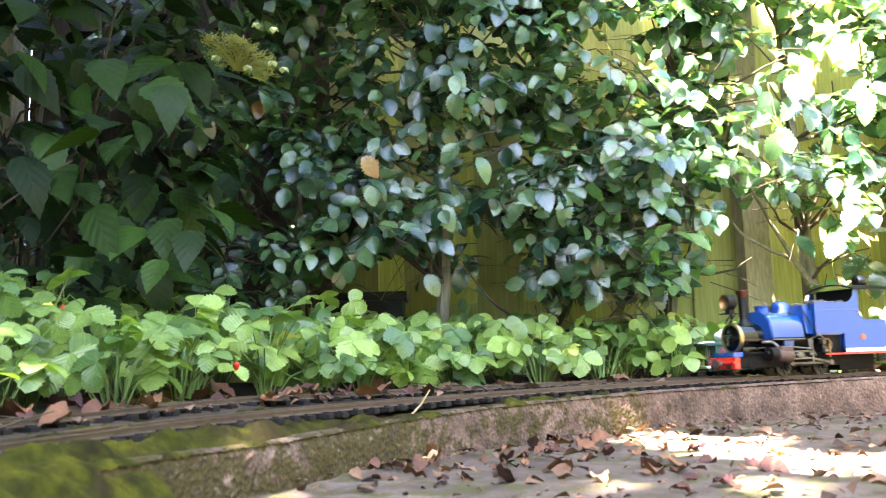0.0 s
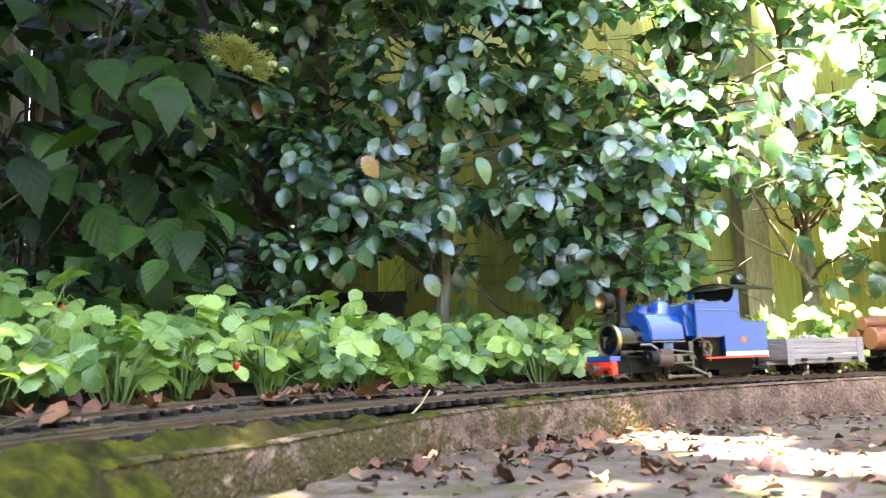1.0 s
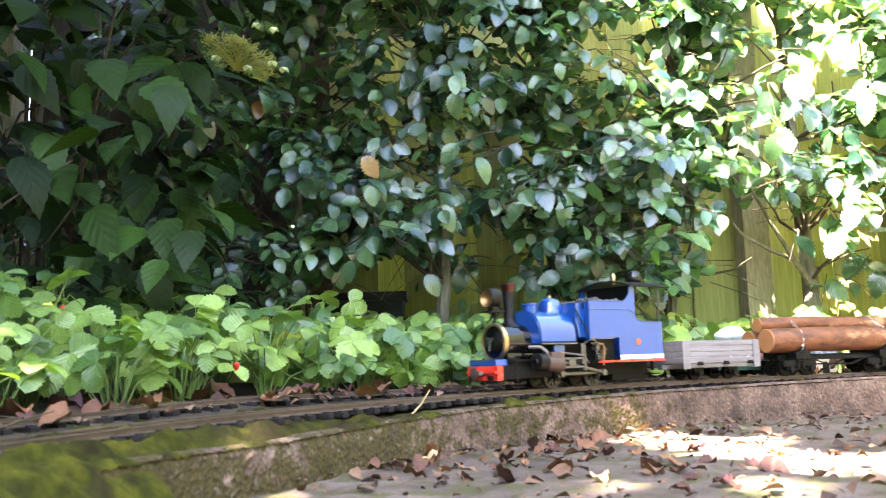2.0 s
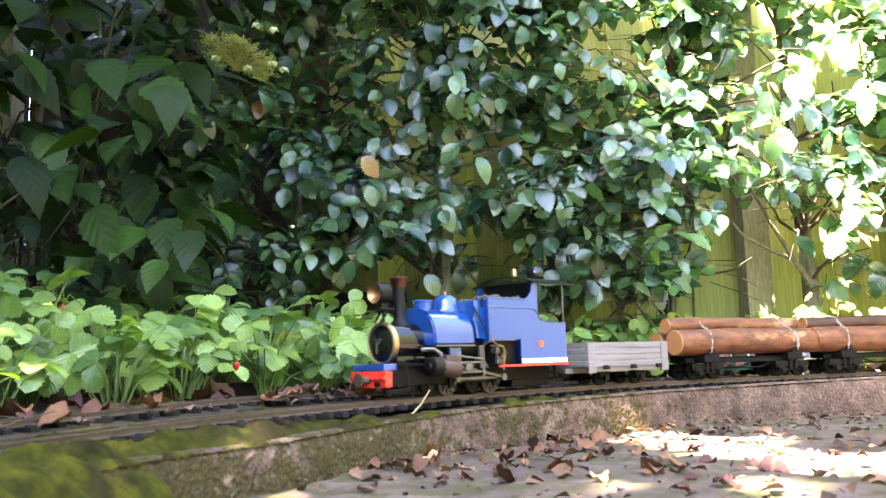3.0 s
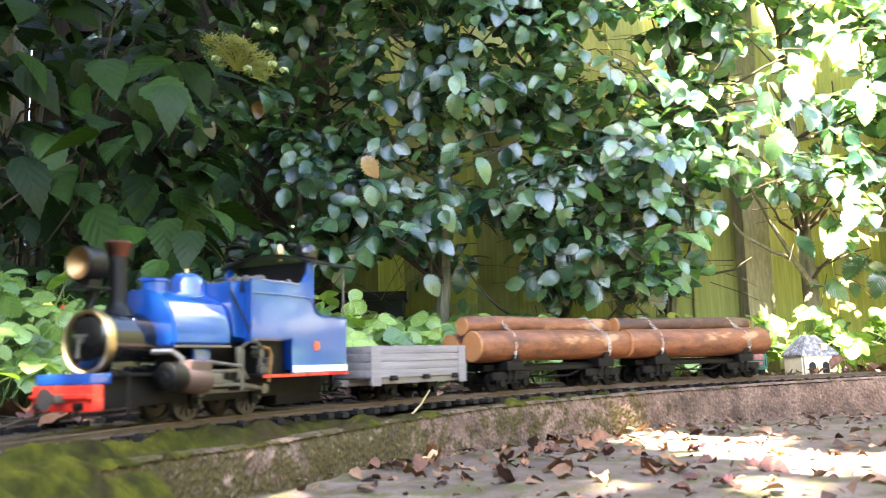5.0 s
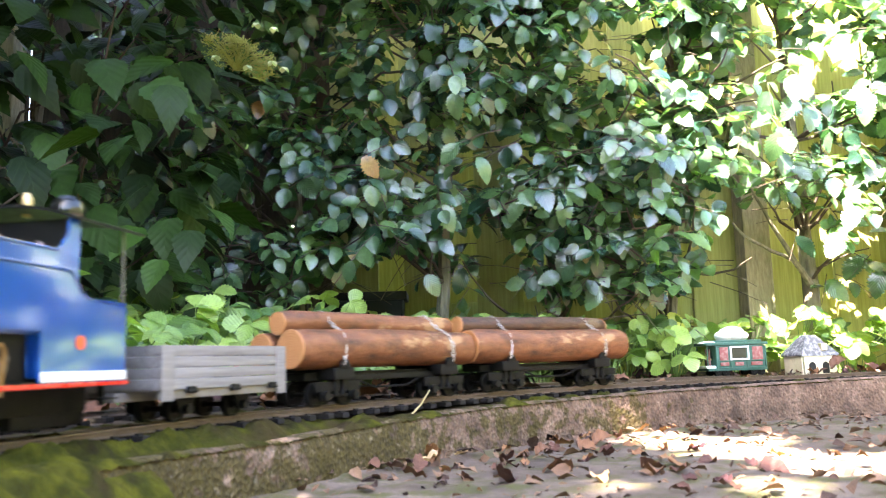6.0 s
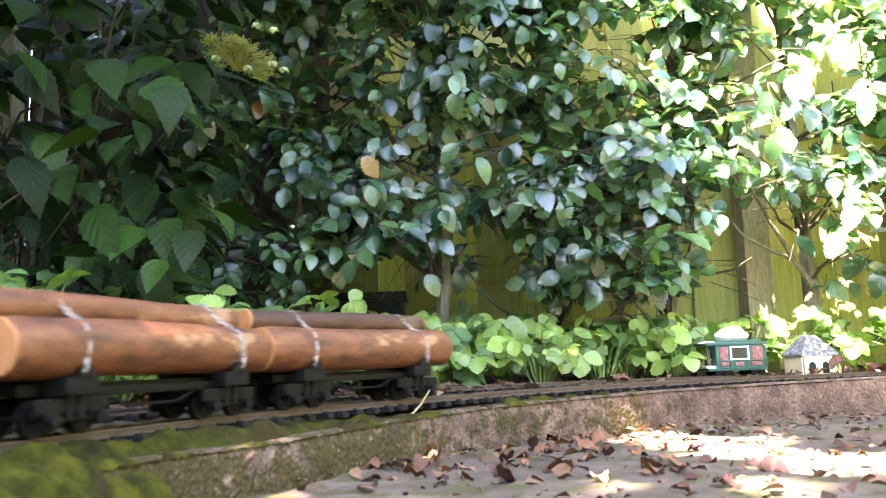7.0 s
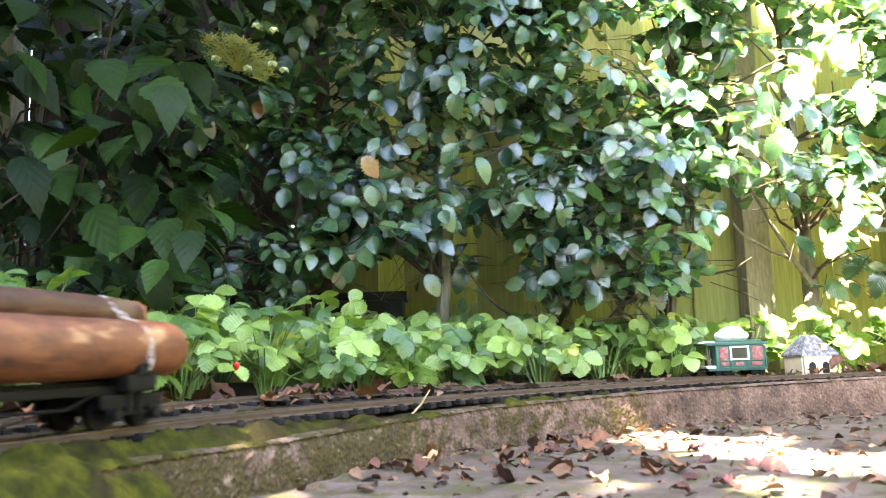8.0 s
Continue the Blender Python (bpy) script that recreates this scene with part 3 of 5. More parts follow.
# ---- climbing hydrangea ----
def flower_head(t):
    """A flat, faded lacecap of fine branching stalks, with a few pale florets at its rim."""
    rng = random.Random(9)
    c = Vector((-0.322, 1.32, 0.562))
    bm = bmesh.new()
    heads = []
    for k in range(84):
        a, r = rng.uniform(0, 6.283), 0.062 * math.sqrt(rng.random())
        p = c + Vector((r * math.cos(a), 0.6 * r * math.sin(a), 0.014 * (1 - (r / 0.062) ** 2) - 0.10 * 0.2 + 0.35 * r * math.sin(a) * -1 - 0.3 * r * math.cos(a)))
        mid = c.lerp(p, 0.5) + Vector((0, 0, -0.012))
        tube(bm, [c + Vector((-0.01, 0.02, -0.03)), mid, p], 0.0006, 0.0004, 4)
        for j in range(9):
            q = p + Vector((rng.gauss(0, 0.007), rng.gauss(0, 0.005), rng.gauss(0.003, 0.004)))
            tube(bm, [p, q], 0.0004, 0.0004, 3)
            r = rng.uniform(0.001, 0.0017)
            six = [bm.verts.new(q + r * Vector(d)) for d in ((1, 0, 0), (0, 1, 0), (-1, 0, 0), (0, -1, 0), (0, 0, 1), (0, 0, -1))]
            for i in range(4):
                bm.faces.new((six[i], six[(i + 1) % 4], six[4]))
                bm.faces.new((six[(i + 1) % 4], six[i], six[5]))
    head = part("flower_head", bm, M["seed_head"], t, "faded yellow green lacecap flower head")
    for k, (dx, dz) in enumerate(((0.062, 0.022), (0.078, -0.045), (0.02, -0.04), (0.06, -0.034), (-0.03, -0.022), (0.035, 0.03))):
        pcs = [(leaf_data(0.011, 0.010, 4, 0, 0.15, 0.2, 0, 0.8, 0.6), turned(c + Vector((dx, -0.03, dz)), 0, 30, a + 13 * k, 1)) for a in (20, 110, 200, 290)]
        o = new("floret", leaf_mesh("floret", pcs, M["petal"]))
        o.parent = head


M["seed_head"] = worn("seed_head", (0.22, 0.23, 0.05), 0.7, 0, 0.4, 120, 0.2, (0.15, 0.10, 0.03))
M["petal"] = leafy("pale_petal", (0.55, 0.6, 0.42), (0.42, 0.45, 0.28), 0.6, 0.3, 5)



def hydrangea():
    rng = random.Random(23)
    t = thing("climbing_hydrangea", "climbing hydrangea with large heart-shaped leaves, green darkened for shade", "climbing shrub")
    shapes = [leaf_data(0.088, 0.060, 15, 0.07, fo, cu, 0.006, 0.62, 1.0, 0.05) for fo, cu in ((0.15, 0.3), (0.3, 0.15), (0.05, 0.45))]
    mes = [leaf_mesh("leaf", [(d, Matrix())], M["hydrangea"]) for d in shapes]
    for k in range(26):
        bm = bmesh.new()
        a = (rng.uniform(-1.5, -0.9), rng.uniform(1.6, 2.0), -0.01)
        b = (rng.uniform(-1.25, -0.42), rng.uniform(1.25, 1.6), rng.uniform(0.15, 0.95))
        limb(bm, rng, a, b, 0.005, 0.0015, 0.2, 10)
        part("branch", bm, M["twig"], t)
    over = []
    n = 0
    while n < 620:
        near = n < 290
        p = Vector((rng.uniform(-1.1, -0.2), rng.uniform(1.15, 1.5) if near else rng.uniform(1.4, 1.75), rng.uniform(0.14, 0.86)))
        edge = float(np.interp(p.z, (0.1, 0.3, 0.5, 0.8), (-0.42, -0.36, -0.36, -0.28)))
        if p.x / p.y * 1.35 > edge + rng.gauss(0, 0.02):
            continue
        if near and abs(p.x / p.y + 0.235) < 0.085 and abs(p.z / p.y - 0.41) < 0.075:      # open round the flower head
            continue
        m = Matrix.Translation(p) @ Matrix.Rotation(radians(rng.gauss(12, 18)), 4, "X") @ turned((0, 0, 0), rng.gauss(0, 14), rng.gauss(24, 14), rng.gauss(-45, 50), rng.uniform(0.6, 1.1))
        n += 1
        if near:
            o = new("leaf", mes[rng.randrange(3)])
            o.parent = t
            o.matrix_world = m
        else:
            over.append((shapes[rng.randrange(3)], m))
    # extra leaves above the view, added to shade the left side
    for k in range(1500):
        q = Vector((rng.uniform(-1.6, 0.12), rng.uniform(0.6, 2.0), 0.0))
        q.z = rng.uniform(0.95, 1.4) + 0.1 * (1.9 - q.y)
        over.append((shapes[rng.randrange(3)], turned(q, rng.gauss(0, 20), rng.gauss(35, 20), rng.gauss(-70, 50), rng.uniform(0.8, 1.3))))
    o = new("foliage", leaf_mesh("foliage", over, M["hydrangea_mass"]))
    o.parent = t
    tagged(o, kind="stuff")
    flower_head(t)
    return t


# ---- an unseen tree, added to shade the line ----
def shade_tree():
    rng = random.Random(77)
    t = thing("shade_tree", "unseen leafy tree added to shade the railway", "tree")
    c = TO_SUN * 4.2
    right = TO_SUN.cross(Vector((0, 0, 1))).normalized()
    up = right.cross(TO_SUN).normalized()
    if right.x < 0:
        right = -right
    wide, small = leaf_data(0.15, 0.11, 4, 0.0, 0.2, 0.2, 0, 0.7, 0.7), leaf_data(0.07, 0.055, 4, 0.0, 0.2, 0.2, 0, 0.7, 0.7)
    pieces = []
    n = 0
    while n < 12500:
        d = wide if n < 5600 else small
        u, w = (rng.uniform(-3.0, 0.5), rng.uniform(-0.8, 2.9)) if n < 5600 else (rng.uniform(-1.1, 0.4), rng.uniform(0.1, 2.3))
        if crown_gap(u, w, rng) or any(crown_gap(u + a * d[0][-1][0], w + b * d[0][-1][0], rng) for a, b in ((0.5, 0), (-0.5, 0), (0, 0.5), (0, -0.5))):
            continue
        p = c + right * u + up * w + TO_SUN * rng.uniform(-0.4, 0.4)
        pieces.append((d, turned(p, rng.uniform(-60, 60), rng.uniform(-60, 60), rng.uniform(0, 360), rng.uniform(0.7, 1.3))))
        n += 1
    o = new("crown", leaf_mesh("crown", pieces, M["canopy"]))
    o.parent = t
    tagged(o, kind="stuff")
    bm = bmesh.new()
    foot = Vector((c.x - 1.6, c.y - 1.2, PAVE_Z))
    limb(bm, rng, foot, c + right * -1.0 + up * 0.4, 0.13, 0.05, 0.2, 8)
    for k in range(9):
        limb(bm, rng, c + right * -1.0 + up * 0.4, c + right * rng.uniform(-2.6, 1.0) + up * rng.uniform(0, 2.4), 0.05, 0.012, 0.2, 6)
    part("trunk", bm, M["bark"], t)
    return t


def crown_gap(u, w, rng):
    """Where the crown is left open: a ragged edge, and gaps placed to let sun patches through."""
    wob = 0.03 * math.sin(w * 23) + 0.025 * math.sin(w * 51 + 1)
    edge = -0.02 + wob if w < 1.5 else float(np.interp(w, (1.49, 1.55, 1.6, 1.69, 1.74, 1.82, 1.9, 2.0, 2.15, 2.4), (-0.18, -0.42, -0.50, -0.58, -0.64, -0.68, -0.69, -0.68, -0.67, -0.72))) + wob
    if u > edge:
        return True
    for cu, cw, ha, hb, turn in ((-0.265, 0.83, 0.23, 0.105, -30), (-0.29, 0.565, 0.07, 0.04, 0), (-0.19, 0.595, 0.026, 0.02, 0), (-0.145, 0.635, 0.032, 0.018, 0), (-0.15, 0.54, 0.026, 0.02, 0), (-0.38, 1.07, 0.03, 0.03, 0),
                                 (-0.82, 0.382, 0.05, 0.04, 0), (-0.67, 0.346, 0.06, 0.035, 0), (-0.52, 0.363, 0.03, 0.025, 0), (-0.56, 0.465, 0.035, 0.03, 0), (-0.40, 0.236, 0.04, 0.035, 0)):
        c, s = math.cos(radians(turn)), math.sin(radians(turn))
        a, b = (u - cu) * c + (w - cw) * s, -(u - cu) * s + (w - cw) * c
        if (a / ha) ** 2 + (b / hb) ** 2 < 1 + 0.25 * math.sin(9 * a / ha + 5 * b / hb):
            return True
    return False


strawberry_bed()
for i, (x, y, ln, n, th) in enumerate(((-0.98, 1.98, 0.05, 500, 0.017), (-0.62, 1.96, -0.03, 1150, 0.017), (-0.33, 1.92, 0.04, 2100, 0.018), (-0.024, 1.88, 0.01, 2100, 0.016), (0.237, 1.93, -0.02, 2500, 0.016), (0.50, 1.93, 0.05, 2200, 0.012), (0.865, 1.99, -0.02, 1000, 0.022), (1.12, 1.96, 0.02, 1500, 0.016), (1.5, 1.96, 0.0, 900, 0.016), (1.95, 1.96, 0.02, 800, 0.016), (2.4, 1.98, 0.0, 800, 0.016), (2.85, 1.96, 0.03, 800, 0.016))):
    bush = hornbeam(x, y, ln, 100 + i, n, 0.14 if i < 6 else 0.25, 1.08, 0.2, "hornbeam hedge plant with glossy ribbed dark green leaves" if i < 6 else "sunlit hornbeam hedge plant with pale green leaves", th, 1.0 if i < 6 else 1.15, 290 if i < 9 else 0)
    if i == 6:
        # two bare boughs that reach across the fence post
        for a, b, r in (((x, y, 0.2), (0.705, 1.9, 0.43), 0.008), ((x - 0.05, y - 0.02, 0.26), (0.655, 1.88, 0.335), 0.005), ((x, y, 0.3), (0.78, 1.9, 0.52), 0.006)):
            bm = bmesh.new()
            limb(bm, random.Random(int(1000 * b[2])), a, b, r, 0.0025, 0.02, 8)
            part("limb", bm, M["bark"], bush)
hydrangea()
shade_tree()


def rear_hedge():
    rng = random.Random(31)
    t = thing("boundary_hedge", "tall clipped leafy green boundary hedge", "hedge")
    d = leaf_data(0.16, 0.12, 4, 0.0, 0.2, 0.2, 0, 0.7, 0.7)
    pcs = []
    for k in range(7000):
        z = 2.3 * rng.random()
        q = Vector((rng.uniform(-8, 11), -4.4 + rng.uniform(-0.25, 0.25) + 0.15 * math.sin(3 * z), PAVE_Z + z))
        pcs.append((d, turned(q, rng.gauss(0, 25), rng.gauss(40, 22), rng.gauss(90, 50), rng.uniform(0.7, 1.3))))
    o = new("foliage", leaf_mesh("foliage", pcs, M["canopy"]))
    o.parent = t
    tagged(o, kind="stuff")
    bm = bmesh.new()
    for k in range(19):
        limb(bm, rng, (-7.5 + k, -4.45, PAVE_Z), (-7.5 + k + rng.uniform(-0.2, 0.2), -4.4, 2.0), 0.03, 0.012, 0.06, 6)
    tagged(part("stems", bm, M["bark"], t), kind="stuff")


rear_hedge()


# ---- train ----
def glossy(name, col, rough=0.08, coat=0.25):
    n = Nodes(name)
    a, b = n.noise(35, 6), n.noise(220, 3)
    c = n.mix(n.ramp(a, [(0.5, (0, 0, 0)), (0.85, (0.3, 0.3, 0.3))]), col, tuple(0.35 * v + 0.02 for v in col))
    n.bsdf.inputs["Coat Weight"].default_value = coat
    n.bsdf.inputs["Coat Roughness"].default_value = 0.08
    return n.done(c, n.ramp(a, [(0.3, (rough,) * 3), (0.8, (rough + 0.07,) * 3)]), 0, 0.5)


def mat_plank():
    n = Nodes("wagon_plank")
    vec = n.add("ShaderNodeMapping", [(n.coords(), "Vector")])
    vec.inputs["Scale"].default_value = (2, 30, 30)
    g = n.noise(9, 6, vec.outputs[0])
    c = n.ramp(g, [(0.3, (0.13, 0.118, 0.118)), (0.7, (0.225, 0.205, 0.205))])
    c = n.mix(n.ramp(n.noise(60, 5), [(0.55, (0, 0, 0)), (0.8, (0.5, 0.5, 0.5))]), c, (0.16, 0.14, 0.13))
    n.bump(g, 0.3, 0.0006)
    return n.done(c, 0.65, 0, 0.3)


def mat_logbark(dark):
    n = Nodes("log_bark_dark" if dark else "log_bark")
    vec = n.add("ShaderNodeMapping", [(n.coords(), "Vector")])
    vec.inputs["Scale"].default_value = (0.45, 1, 1)
    g, f, big = n.noise(70, 6, vec.outputs[0]), n.noise(260, 4), n.noise(28, 4, vec.outputs[0])
    k = 0.3 if dark else 0.82
    c = n.ramp(g, [(0.25, (0.035 * k, 0.013 * k, 0.008 * k)), (0.5, (0.16 * k, 0.052 * k, 0.020 * k)), (0.8, (0.28 * k, 0.11 * k, 0.045 * k))])
    c = n.mix(n.ramp(big, [(0.60, (0, 0, 0)), (0.66, (0.85, 0.85, 0.85))]), c, (0.36 * k, 0.2 * k, 0.10 * k))
    h = n.add("ShaderNodeMath", [(g, 0), (f, 1)])
    n.bump(h.outputs[0], 0.6, 0.0018)
    return n.done(c, 0.55, 0, 0.4)


def mat_logend():
    n = Nodes("cut_wood")
    sep = n.add("ShaderNodeSeparateXYZ", [(n.coords(), "Vector")])
    vec = n.add("ShaderNodeCombineXYZ", [(sep.outputs["Y"], "X"), (sep.outputs["Z"], "Y")])
    w = n.add("ShaderNodeTexWave", [(vec.outputs[0], "Vector")], Scale=110, Distortion=2.0, Detail=3)
    w.wave_type, w.rings_direction = "RINGS", "Z"
    c = n.ramp(w.outputs["Fac"], [(0.2, (0.34, 0.145, 0.055)), (0.8, (0.42, 0.20, 0.085))])
    c = n.mix(n.ramp(n.noise(90, 4), [(0.5, (0, 0, 0)), (0.8, (0.5, 0.5, 0.5))]), c, (0.28, 0.12, 0.05))
    return n.done(c, 0.7, 0, 0.3)


M["blue"] = glossy("blue_paint", (0.004, 0.05, 0.24), 0.08, 1.0)
M["red"] = glossy("red_paint", (0.62, 0.03, 0.018), 0.25)
M["orange"] = glossy("orange_enamel", (0.7, 0.09, 0.03), 0.3)
M["white"] = glossy("white_paint", (0.8, 0.8, 0.8), 0.3)
M["smoke"] = worn("satin_black", (0.004, 0.004, 0.0045), 0.35, 0, 0.4, 60, 0.15, (0.014, 0.012, 0.01), 0.2)
M["frame_black"] = worn("frame_black", (0.004, 0.004, 0.004), 0.5, 0, 0.4, 80, 0.3, (0.02, 0.017, 0.013), 0.15)
M["gloss_black"] = glossy("gloss_black", (0.003, 0.003, 0.0035), 0.06, 0.0)
M["brass"] = worn("brass", (0.5, 0.37, 0.19), 0.3, 1.0, 0.4, 80, 0.1, (0.2, 0.12, 0.05))
M["copper"] = worn("copper", (0.085, 0.036, 0.028), 0.33, 1.0, 0.5, 80, 0.1, (0.15, 0.06, 0.04))
M["tarnish"] = worn("tarnished_brass", (0.30, 0.19, 0.09), 0.35, 1.0, 0.5, 80, 0.1, (0.15, 0.09, 0.05))
M["steel"] = worn("oily_steel", (0.165, 0.16, 0.145), 0.42, 0.85, 0.5, 90, 0.2, (0.08, 0.065, 0.05))
M["cylinder"] = worn("cylinder_brown", (0.06, 0.032, 0.026), 0.45, 0.0, 0.5, 60, 0.2, (0.05, 0.035, 0.03))
M["plank"] = mat_plank()
M["bark_log"], M["bark_dark"], M["log_end"] = mat_logbark(False), mat_logbark(True), mat_logend()
M["chain"] = worn("dull_chain", (0.45, 0.4, 0.36), 0.5, 0.8, 0.5, 100, 0.2, (0.2, 0.15, 0.12))
M["wheel"] = worn("oily_wheel", (0.05, 0.045, 0.04), 0.45, 0.5, 0.5, 80, 0.2)
M["coal"] = worn("coal", (0.05, 0.048, 0.045), 0.6, 0, 0.6, 150, 0.8, (0.16, 0.14, 0.12))

X0 = -0.145          # the locomotive's front end in its own space; it faces -x, the camera sees its -y side
ROLLERS = []         # (wheelset, place in its parent, radius)


def wheelset(parent, x, r, tread, mat, spokes=0, gauge=HALF_GAUGE, ax=0.03):
    bm = bmesh.new()
    for k in (-1, 1):
        m = Matrix.Translation((0, k * gauge, 0)) @ Matrix.Rotation(radians(-90 * k), 4, "X")
        lathe(bm, [(0, -0.0035), (r * 0.3, -0.0035), (r * 0.34, -0.001), (r * 0.78, -0.001), (r * 0.82, -0.003), (r, -0.003), (r, 0.0005), (r, tread), (r * 0.8, tread), (r * 0.76, tread - 0.0015), (r * 0.34, tread - 0.0015), (r * 0.3, tread + 0.001), (0, tread + 0.001)], m, 24)
        for s in range(spokes):
            a = 2 * math.pi * s / spokes
            box(bm, (0, 0, 0), (0.0022, 0.0035, r * 0.5), 0, m @ Matrix.Rotation(a, 4, "Z") @ Matrix.Translation((r * 0.55, 0, tread - 0.001)) @ Matrix.Rotation(radians(90), 4, "Y"))
    rod(bm, (0, -ax, 0), (0, ax, 0), 0.0025, None, 10)
    ob = part("wheelset", bm, mat, parent)
    ROLLERS.append((ob, Vector((x, 0, r)), r))
    return ob


def saddle_outline(n=22, w=0.046, top=0.118, low=0.070, inner=0.03):
    pts = []
    for k in range(n + 1):
        a = math.pi * k / n
        e = 0.78
        pts.append((w * math.copysign(abs(math.cos(a)) ** e, math.cos(a)), low + (top - low) * math.sin(a) ** e))
    return pts + [(-w + 0.004, low - 0.004), (w - 0.004, low - 0.004)]


def locomotive():
    t = thing("steam_locomotive", "bright blue model saddle tank steam locomotive with red buffer beam", "locomotive")
    P = lambda name, bm, mat, lab="", par=None: part(name, bm, M[mat], par or t, lab)
    X = lambda v: X0 + v
    side = Matrix.Rotation(radians(90), 4, "Z")       # turns an outline in x, z to face along the engine

    # running gear and frames
    bm = bmesh.new()
    for k in (-1, 1):
        box(bm, (X(0.155), k * 0.026, 0.030), (0.315, 0.003, 0.026), 0.0008)
    box(bm, (X(0.155), 0, 0.040), (0.31, 0.05, 0.004))
    box(bm, (X(0.27), 0, 0.022), (0.085, 0.052, 0.03), 0.002)
    P("frame", bm, "frame_black")
    bm = bmesh.new()
    box(bm, (X(0.245), 0, 0.0385), (0.158, 0.108, 0.003), 0.0006)
    box(bm, (X(0.03), 0, 0.043), (0.05, 0.07, 0.003), 0.0006)
    P("footplate", bm, "frame_black")
    for k in (-1, 1):
        bm = bmesh.new()
        box(bm, (X(0.246), k * 0.0552, 0.0375), (0.156, 0.0022, 0.003), 0.0005)
        P("valance", bm, "red", "thin red painted footplate edge")

    # front end
    bm = bmesh.new()
    box(bm, (X(-0.014), 0, 0.026), (0.012, 0.068, 0.021), 0.002)
    box(bm, (X(-0.0215), 0, 0.0275), (0.004, 0.066, 0.0035), 0.001)
    beam = P("buffer_beam", bm, "red", "bright red buffer beam")
    bm = bmesh.new()
    box(bm, (X(-0.024), 0, 0.026), (0.014, 0.012, 0.007), 0.0015)
    rod(bm, (X(-0.034), 0, 0.026), (X(-0.02), 0, 0.026), 0.003)
    lathe(bm, [(0, 0), (0.008, 0), (0.009, 0.002), (0, 0.003)], Matrix.Translation((X(-0.034), 0, 0.026)) @ Matrix.Rotation(radians(-90), 4, "Y"), 18)
    P("coupling", bm, "steel", "", beam)
    for k in (-1, 1):
        bm = bmesh.new()
        rod(bm, (X(-0.026), k * 0.022, 0.02), (X(-0.018), k * 0.022, 0.02), 0.003)
        rod(bm, (X(-0.024), k * 0.022, 0.012), (X(-0.024), k * 0.022, 0.02), 0.0012)
        P("hook", bm, "frame_black", "", beam)
    bm = bmesh.new()
    box(bm, (X(-0.008), 0, 0.041), (0.022, 0.060, 0.009), 0.0015)
    P("front_step", bm, "blue")
    bm = bmesh.new()
    lay = Matrix.Translation((X(0.006), 0, 0.071)) @ Matrix.Rotation(radians(90), 4, "Y")
    lathe(bm, [(0, -0.001), (0.0235, -0.001), (0.0255, 0.003), (0.0262, 0.006), (0.0262, 0.062), (0, 0.062)], lay, 40)
    box(bm, (X(0.036), 0, 0.048), (0.05, 0.044, 0.012), 0.001)
    smoke = P("smokebox", bm, "gloss_black")
    bm = bmesh.new()
    lathe(bm, [(0.0235, -0.003), (0.0255, -0.0042), (0.0275, -0.003), (0.0282, 0.001), (0.0275, 0.004), (0.0245, 0.004), (0.0235, -0.003)], lay, 44)
    P("door_ring", bm, "brass", "polished brass smokebox ring", smoke)
    bm = bmesh.new()
    lathe(bm, [(0, -0.0065), (0.012, -0.006), (0.02, -0.004), (0.0236, -0.001), (0.0236, 0.002), (0, 0.002)], lay, 36)
    door = P("smokebox_door", bm, "gloss_black", "", smoke)
    bm = bmesh.new()
    rod(bm, (X(-0.004), 0, 0.073), (X(-0.001), 0, 0.073), 0.003)
    rod(bm, (X(-0.004), 0, 0.074), (X(-0.004), 0.001, 0.058), 0.0012)
    rod(bm, (X(-0.003), -0.007, 0.076), (X(-0.003), 0.006, 0.076), 0.0012)
    P("door_handle", bm, "steel", "bright steel door handle", smoke)
    bm = bmesh.new()
    lathe(bm, [(0, 0.093), (0.0165, 0.093), (0.0125, 0.0975), (0.0088, 0.1015), (0.0076, 0.106), (0.0085, 0.147), (0.0085, 0.149), (0, 0.149)], Matrix.Translation((X(0.036), 0, 0)), 28)
    chim = P("chimney", bm, "smoke")
    bm = bmesh.new()
    lathe(bm, [(0.009, 0.145), (0.0095, 0.149), (0.0118, 0.1545), (0.0122, 0.157), (0.011, 0.1585), (0.0078, 0.1585), (0.007, 0.148)], Matrix.Translation((X(0.036), 0, 0)), 28)
    P("chimney_cap", bm, "copper", "flared copper chimney cap", chim)

    # headlamp on its bracket
    bm = bmesh.new()
    m = Matrix.Translation((X(-0.003), 0, 0.136)) @ Matrix.Rotation(radians(90), 4, "Y")
    lathe(bm, [(0.0135, -0.004), (0.0145, -0.003), (0.0145, 0.014), (0.010, 0.019), (0, 0.02)], m, 30)
    lamp = P("headlamp", bm, "smoke")
    bm = bmesh.new()
    lathe(bm, [(0.0135, -0.0038), (0.010, 0.001), (0.004, 0.005), (0, 0.006)], m, 30)
    P("reflector", bm, "tarnish", "dished tarnished brass lamp reflector", lamp)
    bm = bmesh.new()
    box(bm, (X(0.004), 0, 0.1155), (0.026, 0.026, 0.0022), 0.0005)
    rod(bm, (X(0.008), 0, 0.095), (X(0.008), 0, 0.124), 0.0018)
    rod(bm, (X(-0.002), 0.006, 0.098), (X(0.012), 0.006, 0.115), 0.0014)
    rod(bm, (X(-0.002), -0.006, 0.098), (X(0.012), -0.006, 0.115), 0.0014)
    box(bm, (X(0.006), 0, 0.1205), (0.012, 0.012, 0.008), 0.001)
    P("lamp_bracket", bm, "smoke", "", lamp)

    # saddle tank
    bm = bmesh.new()
